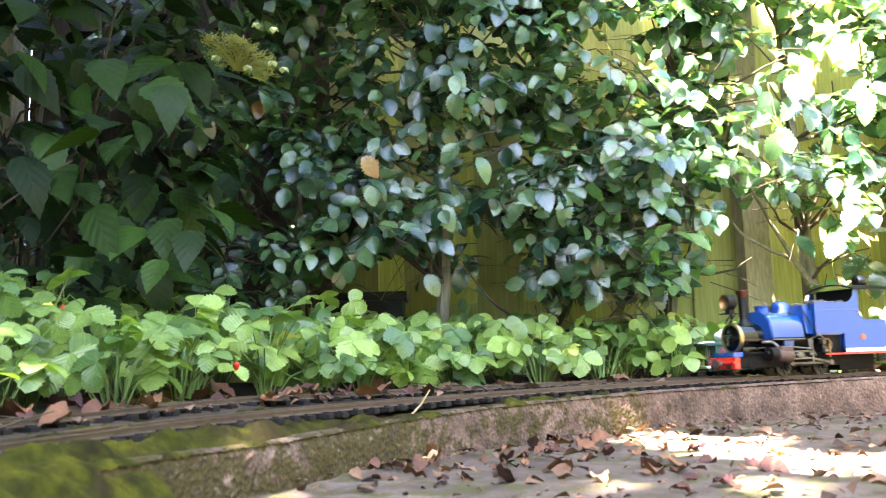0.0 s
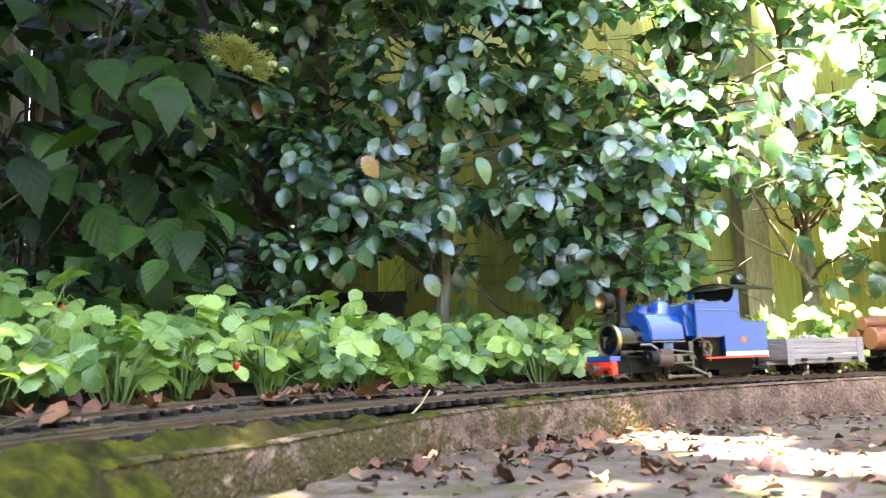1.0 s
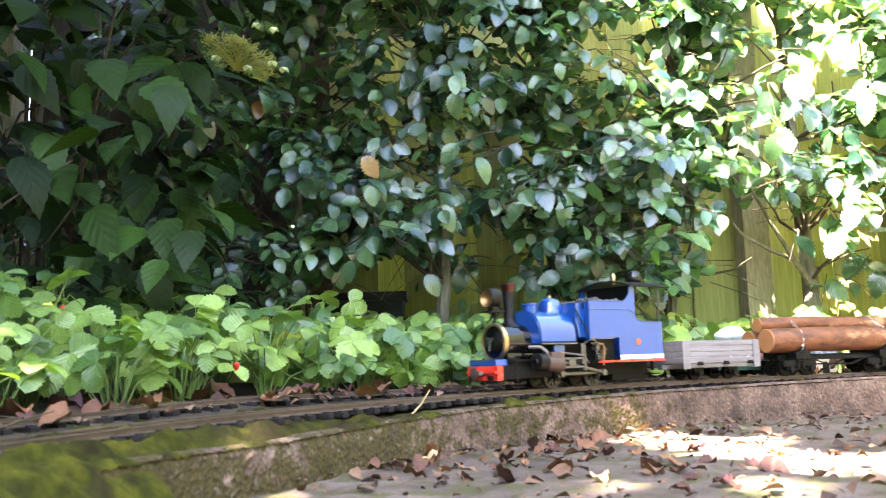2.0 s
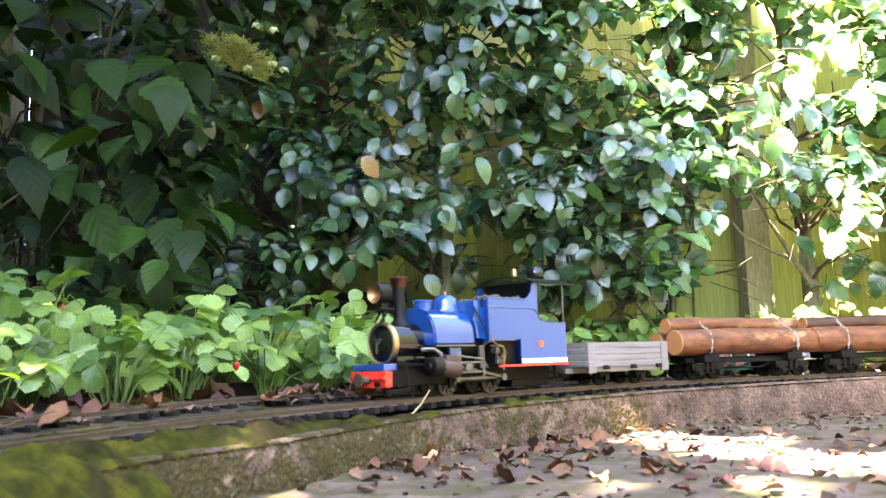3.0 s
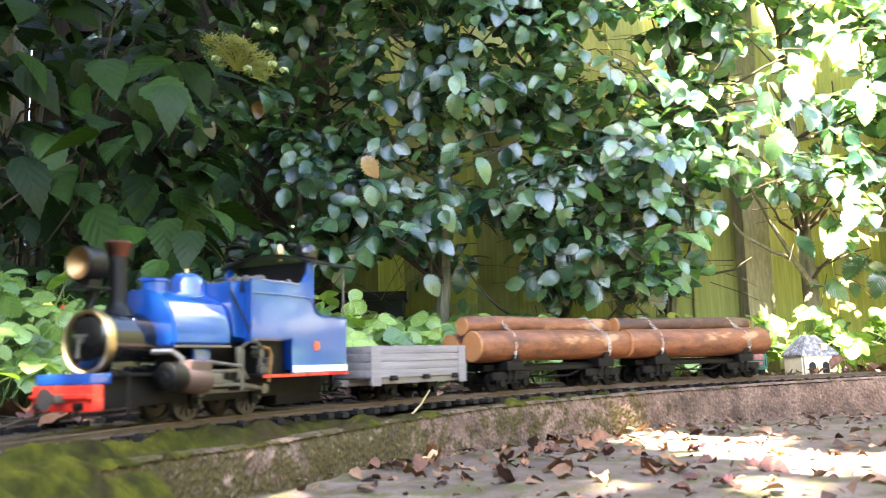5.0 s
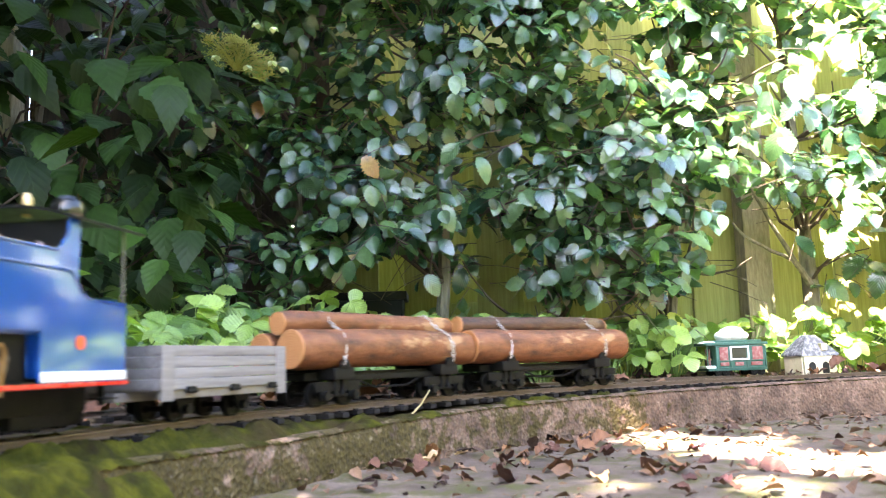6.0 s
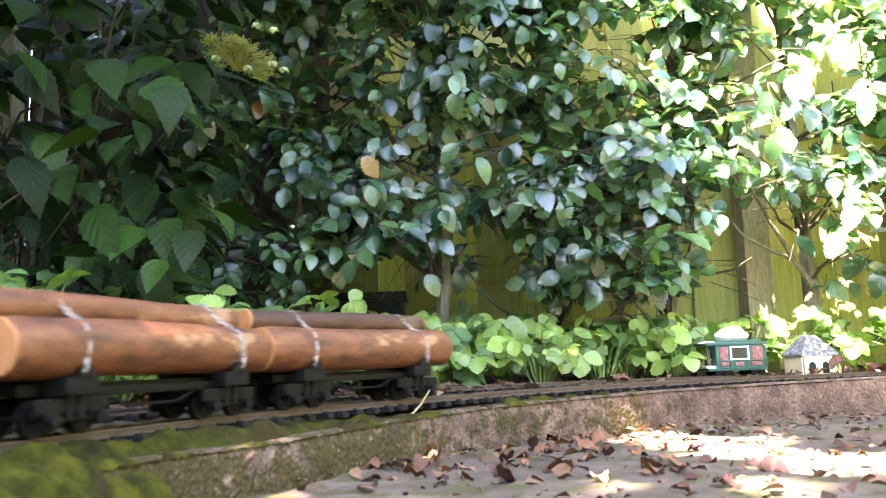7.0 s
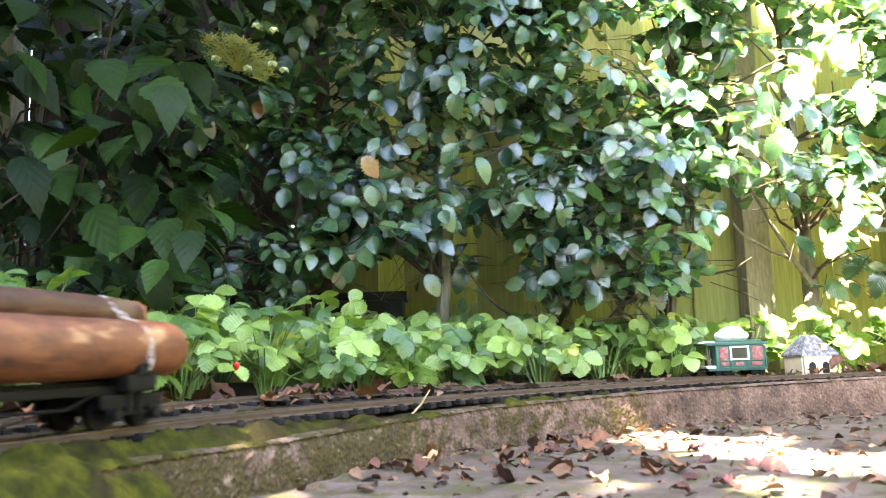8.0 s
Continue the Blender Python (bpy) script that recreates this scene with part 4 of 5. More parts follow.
    prism(bm, saddle_outline(), -0.131, -0.056, Matrix.Translation((X(0), 0, 0)) @ side)
    bmesh.ops.transform(bm, matrix=Matrix(), verts=bm.verts)
    edges = [e for e in bm.edges if abs(e.verts[0].co.x - e.verts[1].co.x) < 1e-6]
    bmesh.ops.bevel(bm, geom=edges, offset=0.0022, segments=2, affect="EDGES")
    tank = P("saddle_tank", bm, "blue")
    for k in (-1, 1):
        bm = bmesh.new()
        box(bm, (X(0.094), k * 0.0455, 0.0665), (0.073, 0.0025, 0.002))
        P("tank_lining", bm, "steel", "", tank)
    bm = bmesh.new()
    lathe(bm, [(0, 0.112), (0.0125, 0.112), (0.0125, 0.1255), (0.0142, 0.1265), (0.0142, 0.1285), (0.011, 0.130), (0, 0.1305)], Matrix.Translation((X(0.078), 0, 0)), 24)
    P("tank_filler", bm, "blue", "", tank)
    bm = bmesh.new()
    lathe(bm, [(0, 0.104), (0.0225, 0.110), (0.0185, 0.1165), (0.0182, 0.124), (0.0165, 0.1315), (0.0115, 0.1365), (0.005, 0.1385), (0, 0.1388)], Matrix.Translation((X(0.122), 0, 0)), 30)
    dome = P("dome", bm, "blue")
    bm = bmesh.new()
    rod(bm, (X(0.122), 0, 0.137), (X(0.122), 0, 0.1425), 0.0022, 0.0015)
    P("valve", bm, "brass", "", dome)
    for k in (-1, 1):
        bm = bmesh.new()
        box(bm, (X(0.1), k * 0.036, 0.058), (0.022, 0.006, 0.014), 0.001)
        P("tank_support", bm, "blue")
    bm = bmesh.new()
    rod(bm, (X(0.06), 0, 0.069), (X(0.2), 0, 0.069), 0.027, None, 30)
    P("boiler", bm, "smoke")

    # bunker and cab
    bm = bmesh.new()
    prism(bm, [(X(0.136), 0.076), (X(0.152), 0.0745), (X(0.152), 0.130), (X(0.131), 0.127), (X(0.131), 0.104)], -0.0455, 0.0455)
    P("bunker_front", bm, "blue")
    for k in (-1, 1):
        bm = bmesh.new()
        tube(bm, [(X(0.130), k * 0.0455, 0.120), (X(0.150), k * 0.0535, 0.079)], 0.0012, None, 6)
        box(bm, (X(0.147), k * 0.0462, 0.125), (0.003, 0.002, 0.014), 0.0004)
        P("brace", bm, "smoke")
    for k in (-1, 1):
        # cab side: bunker height in front, dropping in a curve behind the pillar, cut away low down for the doorway
        bm = bmesh.new()
        prism(bm, [(X(0.15), 0.0745), (X(0.2165), 0.0745), (X(0.2165), 0.039), (X(0.322), 0.039), (X(0.322), 0.0985), (X(0.275), 0.0995), (X(0.263), 0.102), (X(0.2575), 0.107), (X(0.2575), 0.1565), (X(0.2465), 0.1565), (X(0.2445), 0.144), (X(0.237), 0.136), (X(0.228), 0.1315), (X(0.15), 0.1315)], k * 0.0525, k * 0.0545)
        wall = P("cab_side", bm, "blue")
        bm = bmesh.new()
        for z, x1 in ((0.1315, 0.232), (0.1185, 0.235)):
            rod(bm, (X(0.15), k * 0.0546, z), (X(x1), k * 0.0546, z), 0.0011, None, 8)
        tube(bm, [(X(0.235), k * 0.0546, 0.1185), (X(0.248), k * 0.0546, 0.1175), (X(0.2545), k * 0.0546, 0.112), (X(0.261), k * 0.0546, 0.103), (X(0.272), k * 0.0546, 0.0995), (X(0.322), k * 0.0546, 0.0985)], 0.0011, None, 8)
        rod(bm, (X(0.15), k * 0.0546, 0.0745), (X(0.15), k * 0.0546, 0.1315), 0.0011, None, 8)
        P("beading", bm, "blue", "", wall)
        for j in range(7):
            bm = bmesh.new()
            ball(bm, (X(0.1535), k * 0.0548, 0.079 + 0.0075 * j), 0.0009, seg=6)
            P("rivet", bm, "blue", "", wall)
        bm = bmesh.new()
        box(bm, (X(0.2693), k * 0.0552, 0.0435), (0.1045, 0.0012, 0.0068), 0.0003)
        P("stripe", bm, "white", "white painted stripe", wall)
        bm = bmesh.new()
        lathe(bm, [(0, 0), (0.0052, 0), (0.0052, 0.0008), (0, 0.0012)], Matrix.Translation((X(0.2612), k * 0.0545, 0.0675)) @ Matrix.Rotation(radians(-90 * k), 4, "X"), 20)
        P("badge", bm, "orange", "round orange red badge", wall)
        bm = bmesh.new()
        tube(bm, [(X(0.178), k * 0.054, 0.032), (X(0.178), k * 0.056, 0.06), (X(0.176), k * 0.056, 0.064), (X(0.166), k * 0.055, 0.066)], 0.0016, None, 8)
        P("handrail", bm, "tarnish", "bent brass grab rail")
        bm = bmesh.new()
        rod(bm, (X(0.3205), k * 0.052, 0.098), (X(0.3205), k * 0.052, 0.16), 0.0011, None, 8)
        P("roof_post", bm, "steel")
    bm = bmesh.new()
    box(bm, (X(0.153), 0, 0.1), (0.003, 0.106, 0.058))
    box(bm, (X(0.196), 0, 0.1), (0.086, 0.1, 0.056), 0.001)
    box(bm, (X(0.3205), 0, 0.068), (0.003, 0.106, 0.058))
    P("bunker", bm, "blue")
    bm = bmesh.new()
    box(bm, (X(0.193), 0, 0.058), (0.046, 0.09, 0.036), 0.002)
    P("firebox", bm, "frame_black")
    rng = random.Random(3)
    bm = bmesh.new()
    for k in range(120):
        c = Vector((X(rng.uniform(0.158, 0.238)), rng.uniform(-0.046, 0.046), 0.129 + rng.uniform(0, 0.006)))
        bmesh.ops.create_icosphere(bm, subdivisions=1, radius=rng.uniform(0.003, 0.0052), matrix=Matrix.LocRotScale(c, Euler((rng.random() * 6, rng.random() * 6, 0)), (1, rng.uniform(0.6, 1.1), rng.uniform(0.6, 1))))
    P("coal", bm, "coal", "grey black lump coal").data.shade_flat()
    # curved roof
    bm = bmesh.new()
    up, lo = [], []
    for k in range(17):
        y = -0.06 + 0.12 * k / 16
        z = 0.155 + 0.0115 * (1 - (y / 0.06) ** 2)
        up.append((y, z + 0.0022))
        lo.append((y, z))
    prism(bm, up + lo[::-1], -0.340, -0.243, Matrix.Translation((X(0), 0, 0)) @ side)
    roof = P("roof", bm, "smoke")
    # black plate in place of the shade inside the cab under the roof
    bm = bmesh.new()
    box(bm, (X(0.262), 0, 0.146), (0.003, 0.102, 0.026), 0.0005)
    P("cab_shade_plate", bm, "smoke")
    bm = bmesh.new()
    ball(bm, (X(0.323), 0, 0.1765), 0.0148, seg=28)
    rod(bm, (X(0.323), 0, 0.16), (X(0.323), 0, 0.166), 0.004)
    P("round_knob", bm, "gloss_black", "large glossy black ball", roof)
    bm = bmesh.new()
    lathe(bm, [(0, 0.164), (0.003, 0.164), (0.003, 0.171), (0.0042, 0.172), (0.0042, 0.179), (0.002, 0.183), (0, 0.183)], Matrix.Translation((X(0.272), 0.0, 0)), 16)
    P("whistle", bm, "brass", "small brass whistle", roof)

    # cylinders, slide bars, valve gear, pipes
    for k in (-1, 1):
        tilt = Matrix.Translation((X(0.062), k * 0.046, 0.039)) @ Matrix.Rotation(radians(5), 4, "Y")
        bm = bmesh.new()
        lathe(bm, [(0, 0.0), (0.012, 0.0), (0.0125, 0.001), (0.0125, 0.030), (0.012, 0.032), (0, 0.032)], tilt @ Matrix.Rotation(radians(90), 4, "Y"), 28)
        box(bm, (0.017, -k * 0.001, 0.008), (0.028, 0.022, 0.016), 0.002, tilt)
        cyl = P("cylinder", bm, "cylinder", "brown painted steam cylinder")
        bm = bmesh.new()
        lathe(bm, [(0, -0.0205), (0.004, -0.0205), (0.005, -0.0185), (0.0105, -0.0182), (0.0125, -0.017), (0.0125, 0.0), (0, 0.0)], tilt @ Matrix.Rotation(radians(90), 4, "Y"), 28)
        P("cylinder_cover", bm, "smoke", "", cyl)
        for z in (0.046, 0.033):
            bm = bmesh.new()
            box(bm, (X(0.113), k * 0.046, z - 0.002), (0.062, 0.0045, 0.0028), 0.0005)
            P("slide_bar", bm, "steel")
        bm = bmesh.new()
        box(bm, (X(0.084), k * 0.046, 0.037), (0.004, 0.012, 0.022), 0.0006)
        box(bm, (X(0.143), k * 0.043, 0.037), (0.004, 0.014, 0.024), 0.0006)
        P("bracket", bm, "steel")
        bm = bmesh.new()
        box(bm, (X(0.14), k * 0.047, 0.051), (0.006, 0.004, 0.03), 0.0008, Matrix.Rotation(0.0, 4, "Y"))
        tube(bm, [(X(0.09), k * 0.05, 0.053), (X(0.118), k * 0.05, 0.05), (X(0.142), k * 0.05, 0.048)], 0.0016, None, 6)
        tube(bm, [(X(0.142), k * 0.05, 0.064), (X(0.142), k * 0.05, 0.046), (X(0.15), k * 0.05, 0.036)], 0.002, 0.0014, 6)
        P("valve_gear", bm, "steel")
        bm = bmesh.new()
        tube(bm, [(X(0.05), k * 0.026, 0.062), (X(0.06), k * 0.04, 0.062), (X(0.066), k * 0.046, 0.055), (X(0.066), k * 0.046, 0.05)], 0.0028, None, 8)
        P("steam_pipe", bm, "steel")
        bm = bmesh.new()
        tube(bm, [(X(0.15), k * 0.042, 0.066), (X(0.153), k * 0.05, 0.071), (X(0.163), k * 0.05, 0.072), (X(0.169), k * 0.05, 0.066), (X(0.169), k * 0.05, 0.05), (X(0.178), k * 0.05, 0.048)], 0.0017, None, 7)
        tube(bm, [(X(0.16), k * 0.047, 0.066), (X(0.182), k * 0.05, 0.064), (X(0.19), k * 0.05, 0.055)], 0.0014, None, 7)
        rod(bm, (X(0.17), k * 0.052, 0.06), (X(0.17), k * 0.042, 0.06), 0.0042)
        rod(bm, (X(0.181), k * 0.053, 0.051), (X(0.181), k * 0.044, 0.051), 0.0048)
        ball(bm, (X(0.158), k * 0.051, 0.0725), 0.0034, seg=10)
        box(bm, (X(0.178), k * 0.046, 0.0445), (0.014, 0.009, 0.008), 0.001)
        P("injector", bm, "steel", "tarnished steel and brass pipework")
        for xx in (0.1, 0.186):
            bm = bmesh.new()
            box(bm, (X(xx), k * 0.03, 0.02), (0.012, 0.004, 0.018), 0.0008)
            P("axle_box", bm, "frame_black")
        bm = bmesh.new()
        tube(bm, [(X(0.006), k * 0.026, 0.048), (X(0.012), k * 0.038, 0.045), (X(0.014), k * 0.038, 0.012)], 0.0013, None, 6)
        P("drain_pipe", bm, "smoke")
        bm = bmesh.new()
        box(bm, (X(0.302), k * 0.046, 0.03), (0.002, 0.004, 0.018))
        box(bm, (X(0.302), k * 0.048, 0.016), (0.018, 0.016, 0.0016), 0.0003)
        box(bm, (X(0.302), k * 0.048, 0.026), (0.018, 0.014, 0.0016), 0.0003)
        P("cab_step", bm, "frame_black")
    for xx in (0.1, 0.186):
        wheelset(t, X(xx), 0.0172, 0.0045, M["wheel"], 9, HALF_GAUGE, 0.036)
    rods = []
    for k in (-1, 1):
        bm = bmesh.new()
        box(bm, (0.043, 0, 0), (0.086, 0.003, 0.004), 0.0008)
        for e in (0, 0.086):
            rod(bm, (e, -0.0026, 0), (e, 0.0026, 0), 0.0045)
        a = P("coupling_rod", bm, "steel")
        bm = bmesh.new()
        box(bm, (0.04, 0, 0), (0.08, 0.003, 0.0042), 0.0008)
        rod(bm, (0, -0.003, 0), (0, 0.003, 0), 0.004)
        rod(bm, (0.08, -0.003, 0), (0.08, 0.003, 0), 0.005)
        b = P("connecting_rod", bm, "steel")
        bm = bmesh.new()
        box(bm, (0, 0, 0), (0.014, 0.009, 0.0095), 0.001)
        rod(bm, (-0.034, 0, 0.0), (0, 0, 0.0), 0.0015)
        c = P("crosshead", bm, "steel")
        rods.append((k, a, b, c))
    return t, rods


LOCO, RODS = locomotive()


def open_wagon():
    t = thing("open_wagon", "pale grey planked open wagon with dark iron fittings", "wagon")
    hl, hw, z0, z1 = 0.0895, 0.044, 0.029, 0.0675
    for k in (-1, 1):
        for j in range(4):
            bm = bmesh.new()
            h = (z1 - z0) / 4
            box(bm, (0, k * hw, z0 + h * (j + 0.5)), (2 * hl, 0.005, h - 0.0007), 0.0006)
            part("plank", bm, M["plank"], t)
            bm = bmesh.new()
            box(bm, (k * (hl - 0.0025), 0, z0 + h * (j + 0.5)), (0.005, 2 * hw - 0.0052, h - 0.0007), 0.0006)
            part("end_plank", bm, M["plank"], t)
        for e in (-1, 1):
            bm = bmesh.new()
            box(bm, (e * (hl - 0.008), k * (hw + 0.003), (z0 + z1) / 2 - 0.005), (0.0155, 0.0016, z1 - z0 + 0.008), 0.0004)
            part("corner_plate", bm, M["plank"], t)
        bm = bmesh.new()
        box(bm, (0, k * (hw - 0.003), 0.0255), (2 * hl - 0.01, 0.006, 0.0075), 0.0006)
        part("sole_bar", bm, M["sole"], t, "dark brown grey sole bar")
        for xx in (-0.052, 0.008, 0.066):
            bm = bmesh.new()
            box(bm, (xx, k * (hw + 0.0036), 0.0295), (0.011, 0.003, 0.0045), 0.0006)
            rod(bm, (xx - 0.006, k * (hw + 0.004), 0.0275), (xx + 0.006, k * (hw + 0.004), 0.0275), 0.0018)
            part("hinge", bm, M["frame_black"], t)
        for xx in (-0.04, 0.04):
            bm = bmesh.new()
            prism(bm, [(xx - 0.013, 0.0225), (xx + 0.013, 0.0225), (xx + 0.006, 0.008), (xx - 0.006, 0.008)], k * 0.0275, k * 0.0305)
            rod(bm, (xx, k * 0.0275, 0.0115), (xx, k * 0.036, 0.0115), 0.0045)
            part("axle_guard", bm, M["frame_black"], t)
    bm = bmesh.new()
    box(bm, (0, 0, z0 + 0.001), (2 * hl - 0.006, 2 * hw - 0.006, 0.004))
    box(bm, (0, 0, 0.024), (2 * hl + 0.02, 0.012, 0.008), 0.001)
    part("floor", bm, M["plank"], t)
    for xx in (-0.04, 0.04):
        wheelset(t, xx, 0.0118, 0.004, M["frame_black"], 0)
    return t


M["sole"] = worn("sole_bar_paint", (0.16, 0.14, 0.12), 0.6, 0, 0.4, 60, 0.2)


def log_wagon():
    t = thing("log_wagon", "black bogie bolster wagon carrying chained logs", "wagon", "log wagons in the train")
    bm = bmesh.new()
    box(bm, (0, 0, 0.034), (0.27, 0.034, 0.009), 0.0012)
    for k in (-1, 1):
        box(bm, (0, k * 0.024, 0.0315), (0.2, 0.004, 0.007), 0.0008)
        tube(bm, [(-0.06, k * 0.024, 0.029), (-0.03, k * 0.024, 0.019), (0.03, k * 0.024, 0.019), (0.06, k * 0.024, 0.029)], 0.0013, None, 6)
    part("spine", bm, M["frame_black"], t)
    for e in (-1, 1):
        b = new("bogie")
        b.empty_display_size = 0.01
        b.parent = t
        b.matrix_basis = pose(e * 0.1, 0, 0, 0, 0, -e * 0.1 / RAD * 57.3)
        bm = bmesh.new()
        box(bm, (0, 0, 0.0365), (0.034, 0.084, 0.013), 0.001)
        for k in (-1, 1):
            prism(bm, [(-0.009, 0.043), (0.009, 0.043), (0.004, 0.052), (-0.004, 0.052)], k * 0.041, k * 0.044)
        part("bolster", bm, M["frame_black"], b)
        for k in (-1, 1):
            bm = bmesh.new()
            box(bm, (0, k * 0.031, 0.0225), (0.076, 0.004, 0.011), 0.0015)
            box(bm, (0, k * 0.031, 0.0125), (0.038, 0.003, 0.003), 0.0005)
            for xx in (-0.024, 0.024):
                prism(bm, [(xx - 0.0085, 0.026), (xx + 0.0085, 0.026), (xx + 0.006, 0.007), (xx - 0.006, 0.007)], k * 0.0295, k * 0.0335)
                rod(bm, (xx, k * 0.03, 0.0125), (xx, k * 0.0385, 0.0125), 0.0052)
            for xx in (-0.006, 0.006):
                rod(bm, (xx, k * 0.033, 0.013), (xx, k * 0.033, 0.031), 0.0034, None, 10)
            box(bm, (0, k * 0.031, 0.032), (0.03, 0.006, 0.005), 0.0008)
            part("side_frame", bm, M["frame_black"], b)
        for xx in (-0.024, 0.024):
            wheelset(b, xx, 0.0138, 0.0045, M["frame_black"], 0)
        # chain over the load
        bm = bmesh.new()
        path = ((-0.045, 0.048), (-0.0455, 0.066), (-0.040, 0.080), (-0.026, 0.0885), (-0.0145, 0.097), (-0.006, 0.1065), (0.004, 0.1085), (0.014, 0.103), (0.026, 0.0885), (0.040, 0.080), (0.045, 0.066), (0.045, 0.048))
        far = [0.0]
        for p, q in zip(path, path[1:]):
            far.append(far[-1] + math.hypot(q[0] - p[0], q[1] - p[1]))
        pts = []
        for k in range(29):
            f = far[-1] * k / 28
            pts.append(Vector((0.005 * math.sin(f * 40 + e), float(np.interp(f, far, [p[0] for p in path])), float(np.interp(f, far, [p[1] for p in path])))))
        for i, (p, q) in enumerate(zip(pts, pts[1:])):
            d = (q - p).normalized()
            m = Matrix.Translation((p + q) / 2) @ d.to_track_quat("X", "Y" if i % 2 else "Z").to_matrix().to_4x4()
            ring = [m @ Vector((0.0045 * math.cos(2 * math.pi * j / 8), 0.0021 * math.sin(2 * math.pi * j / 8), 0)) for j in range(9)]
            tube(bm, ring, 0.00075, None, 5)
        part("chain", bm, M["chain"], b, "dull steel chain")
    return t


def log(length, r, seed, dark, label):
    rng = random.Random(seed)
    bm = bmesh.new()
    n, seg = 26, 26
    rings = []
    for i in range(n + 1):
        x = -length / 2 + length * i / n
        ring = []
        for k in range(seg):
            a = 2 * math.pi * k / seg
            q = Vector((x * 9 + seed * 3, 2.2 * math.cos(a), 2.2 * math.sin(a)))
            rr = r * (1 + 0.035 * fbm(q, 3) + 0.02 * fbm(q * 3.3, 2)) - (0.0016 if i in (0, n) else 0)
            ring.append(bm.verts.new((x, rr * math.cos(a) + 0.0012 * math.sin(x * 22 + seed), rr * math.sin(a) + 0.001 * math.cos(x * 17 + seed))))
        rings.append(ring)
    for a, b in zip(rings, rings[1:]):
        for k in range(seg):
            bm.faces.new((a[k], a[(k + 1) % seg], b[(k + 1) % seg], b[k]))
    ends = [bm.faces.new(rings[0][::-1]), bm.faces.new(rings[-1])]
    t = thing("log", label, "log", "logs on the wagons")
    o = part("trunk", bm, M["bark_dark" if dark else "bark_log"], t)
    for e in (-1, 1):
        bm = bmesh.new()
        lathe(bm, [(0, 0.0004), (r * 0.93, 0.0004), (r * 0.97, -0.001), (0, -0.0012)], Matrix.Translation((e * length / 2, 0.0012 * math.sin(e * length * 11 + seed), 0)) @ Matrix.Rotation(radians(90 * e), 4, "Y"), 24)
        part("cut_end", bm, M["log_end"], t, "orange brown sawn log end")
    return t


WAGON = open_wagon()
LOG_CARS = []
for i in range(2):
    car = log_wagon()
    loads = []
    for j, (ln, r, y, z, dx) in enumerate(((0.325, 0.0226, -0.0222, 0.0645, 0.0), (0.322, 0.021, 0.0222, 0.0635, -0.004), (0.308, 0.0138, 0.0, 0.0945, -0.008))):
        dark = i == 1 and j != 0
        ob = log(ln, r * (1.07 if i and not j else 1), 10 * i + j, dark, "thin dark barked log lying on top of two others" if j == 2 and dark else "thin red brown log lying on top of two others" if j == 2 else "thick dark barked log chained on a wagon" if dark else "thick red brown log with pale scarred bark")
        loads.append((ob, pose(dx, y, z, 17 * j, 0.0, (0.6, -0.5, 0.4)[j])))
    LOG_CARS.append((car, loads))


# ---- ornaments, pots, litter ----
M["tram_green"] = worn("chipped_green_paint", (0.015, 0.085, 0.062), 0.5, 0, 0.6, 120, 0.3, (0.10, 0.13, 0.11))
M["tram_red"] = worn("chipped_red_paint", (0.22, 0.06, 0.055), 0.6, 0, 0.7, 160, 0.3, (0.4, 0.33, 0.3))
M["snow"] = worn("white_resin", (0.78, 0.79, 0.8), 0.6, 0, 0.2, 60, 0.5, (0.5, 0.5, 0.48))
M["cream"] = worn("cream_resin", (0.62, 0.55, 0.38), 0.7, 0, 0.4, 80, 0.4, (0.3, 0.25, 0.17))
M["slate"] = worn("snowy_slate", (0.10, 0.10, 0.115), 0.7, 0, 0.9, 140, 0.5, (0.55, 0.55, 0.56))
M["arch_shade"] = worn("arch_shade_dark", (0.012, 0.011, 0.01), 0.8)


def glass():
    n = Nodes("ornament_glass")
    return n.done((0.02, 0.022, 0.022), 0.1, 0, 0.5)


M["glass"] = glass()


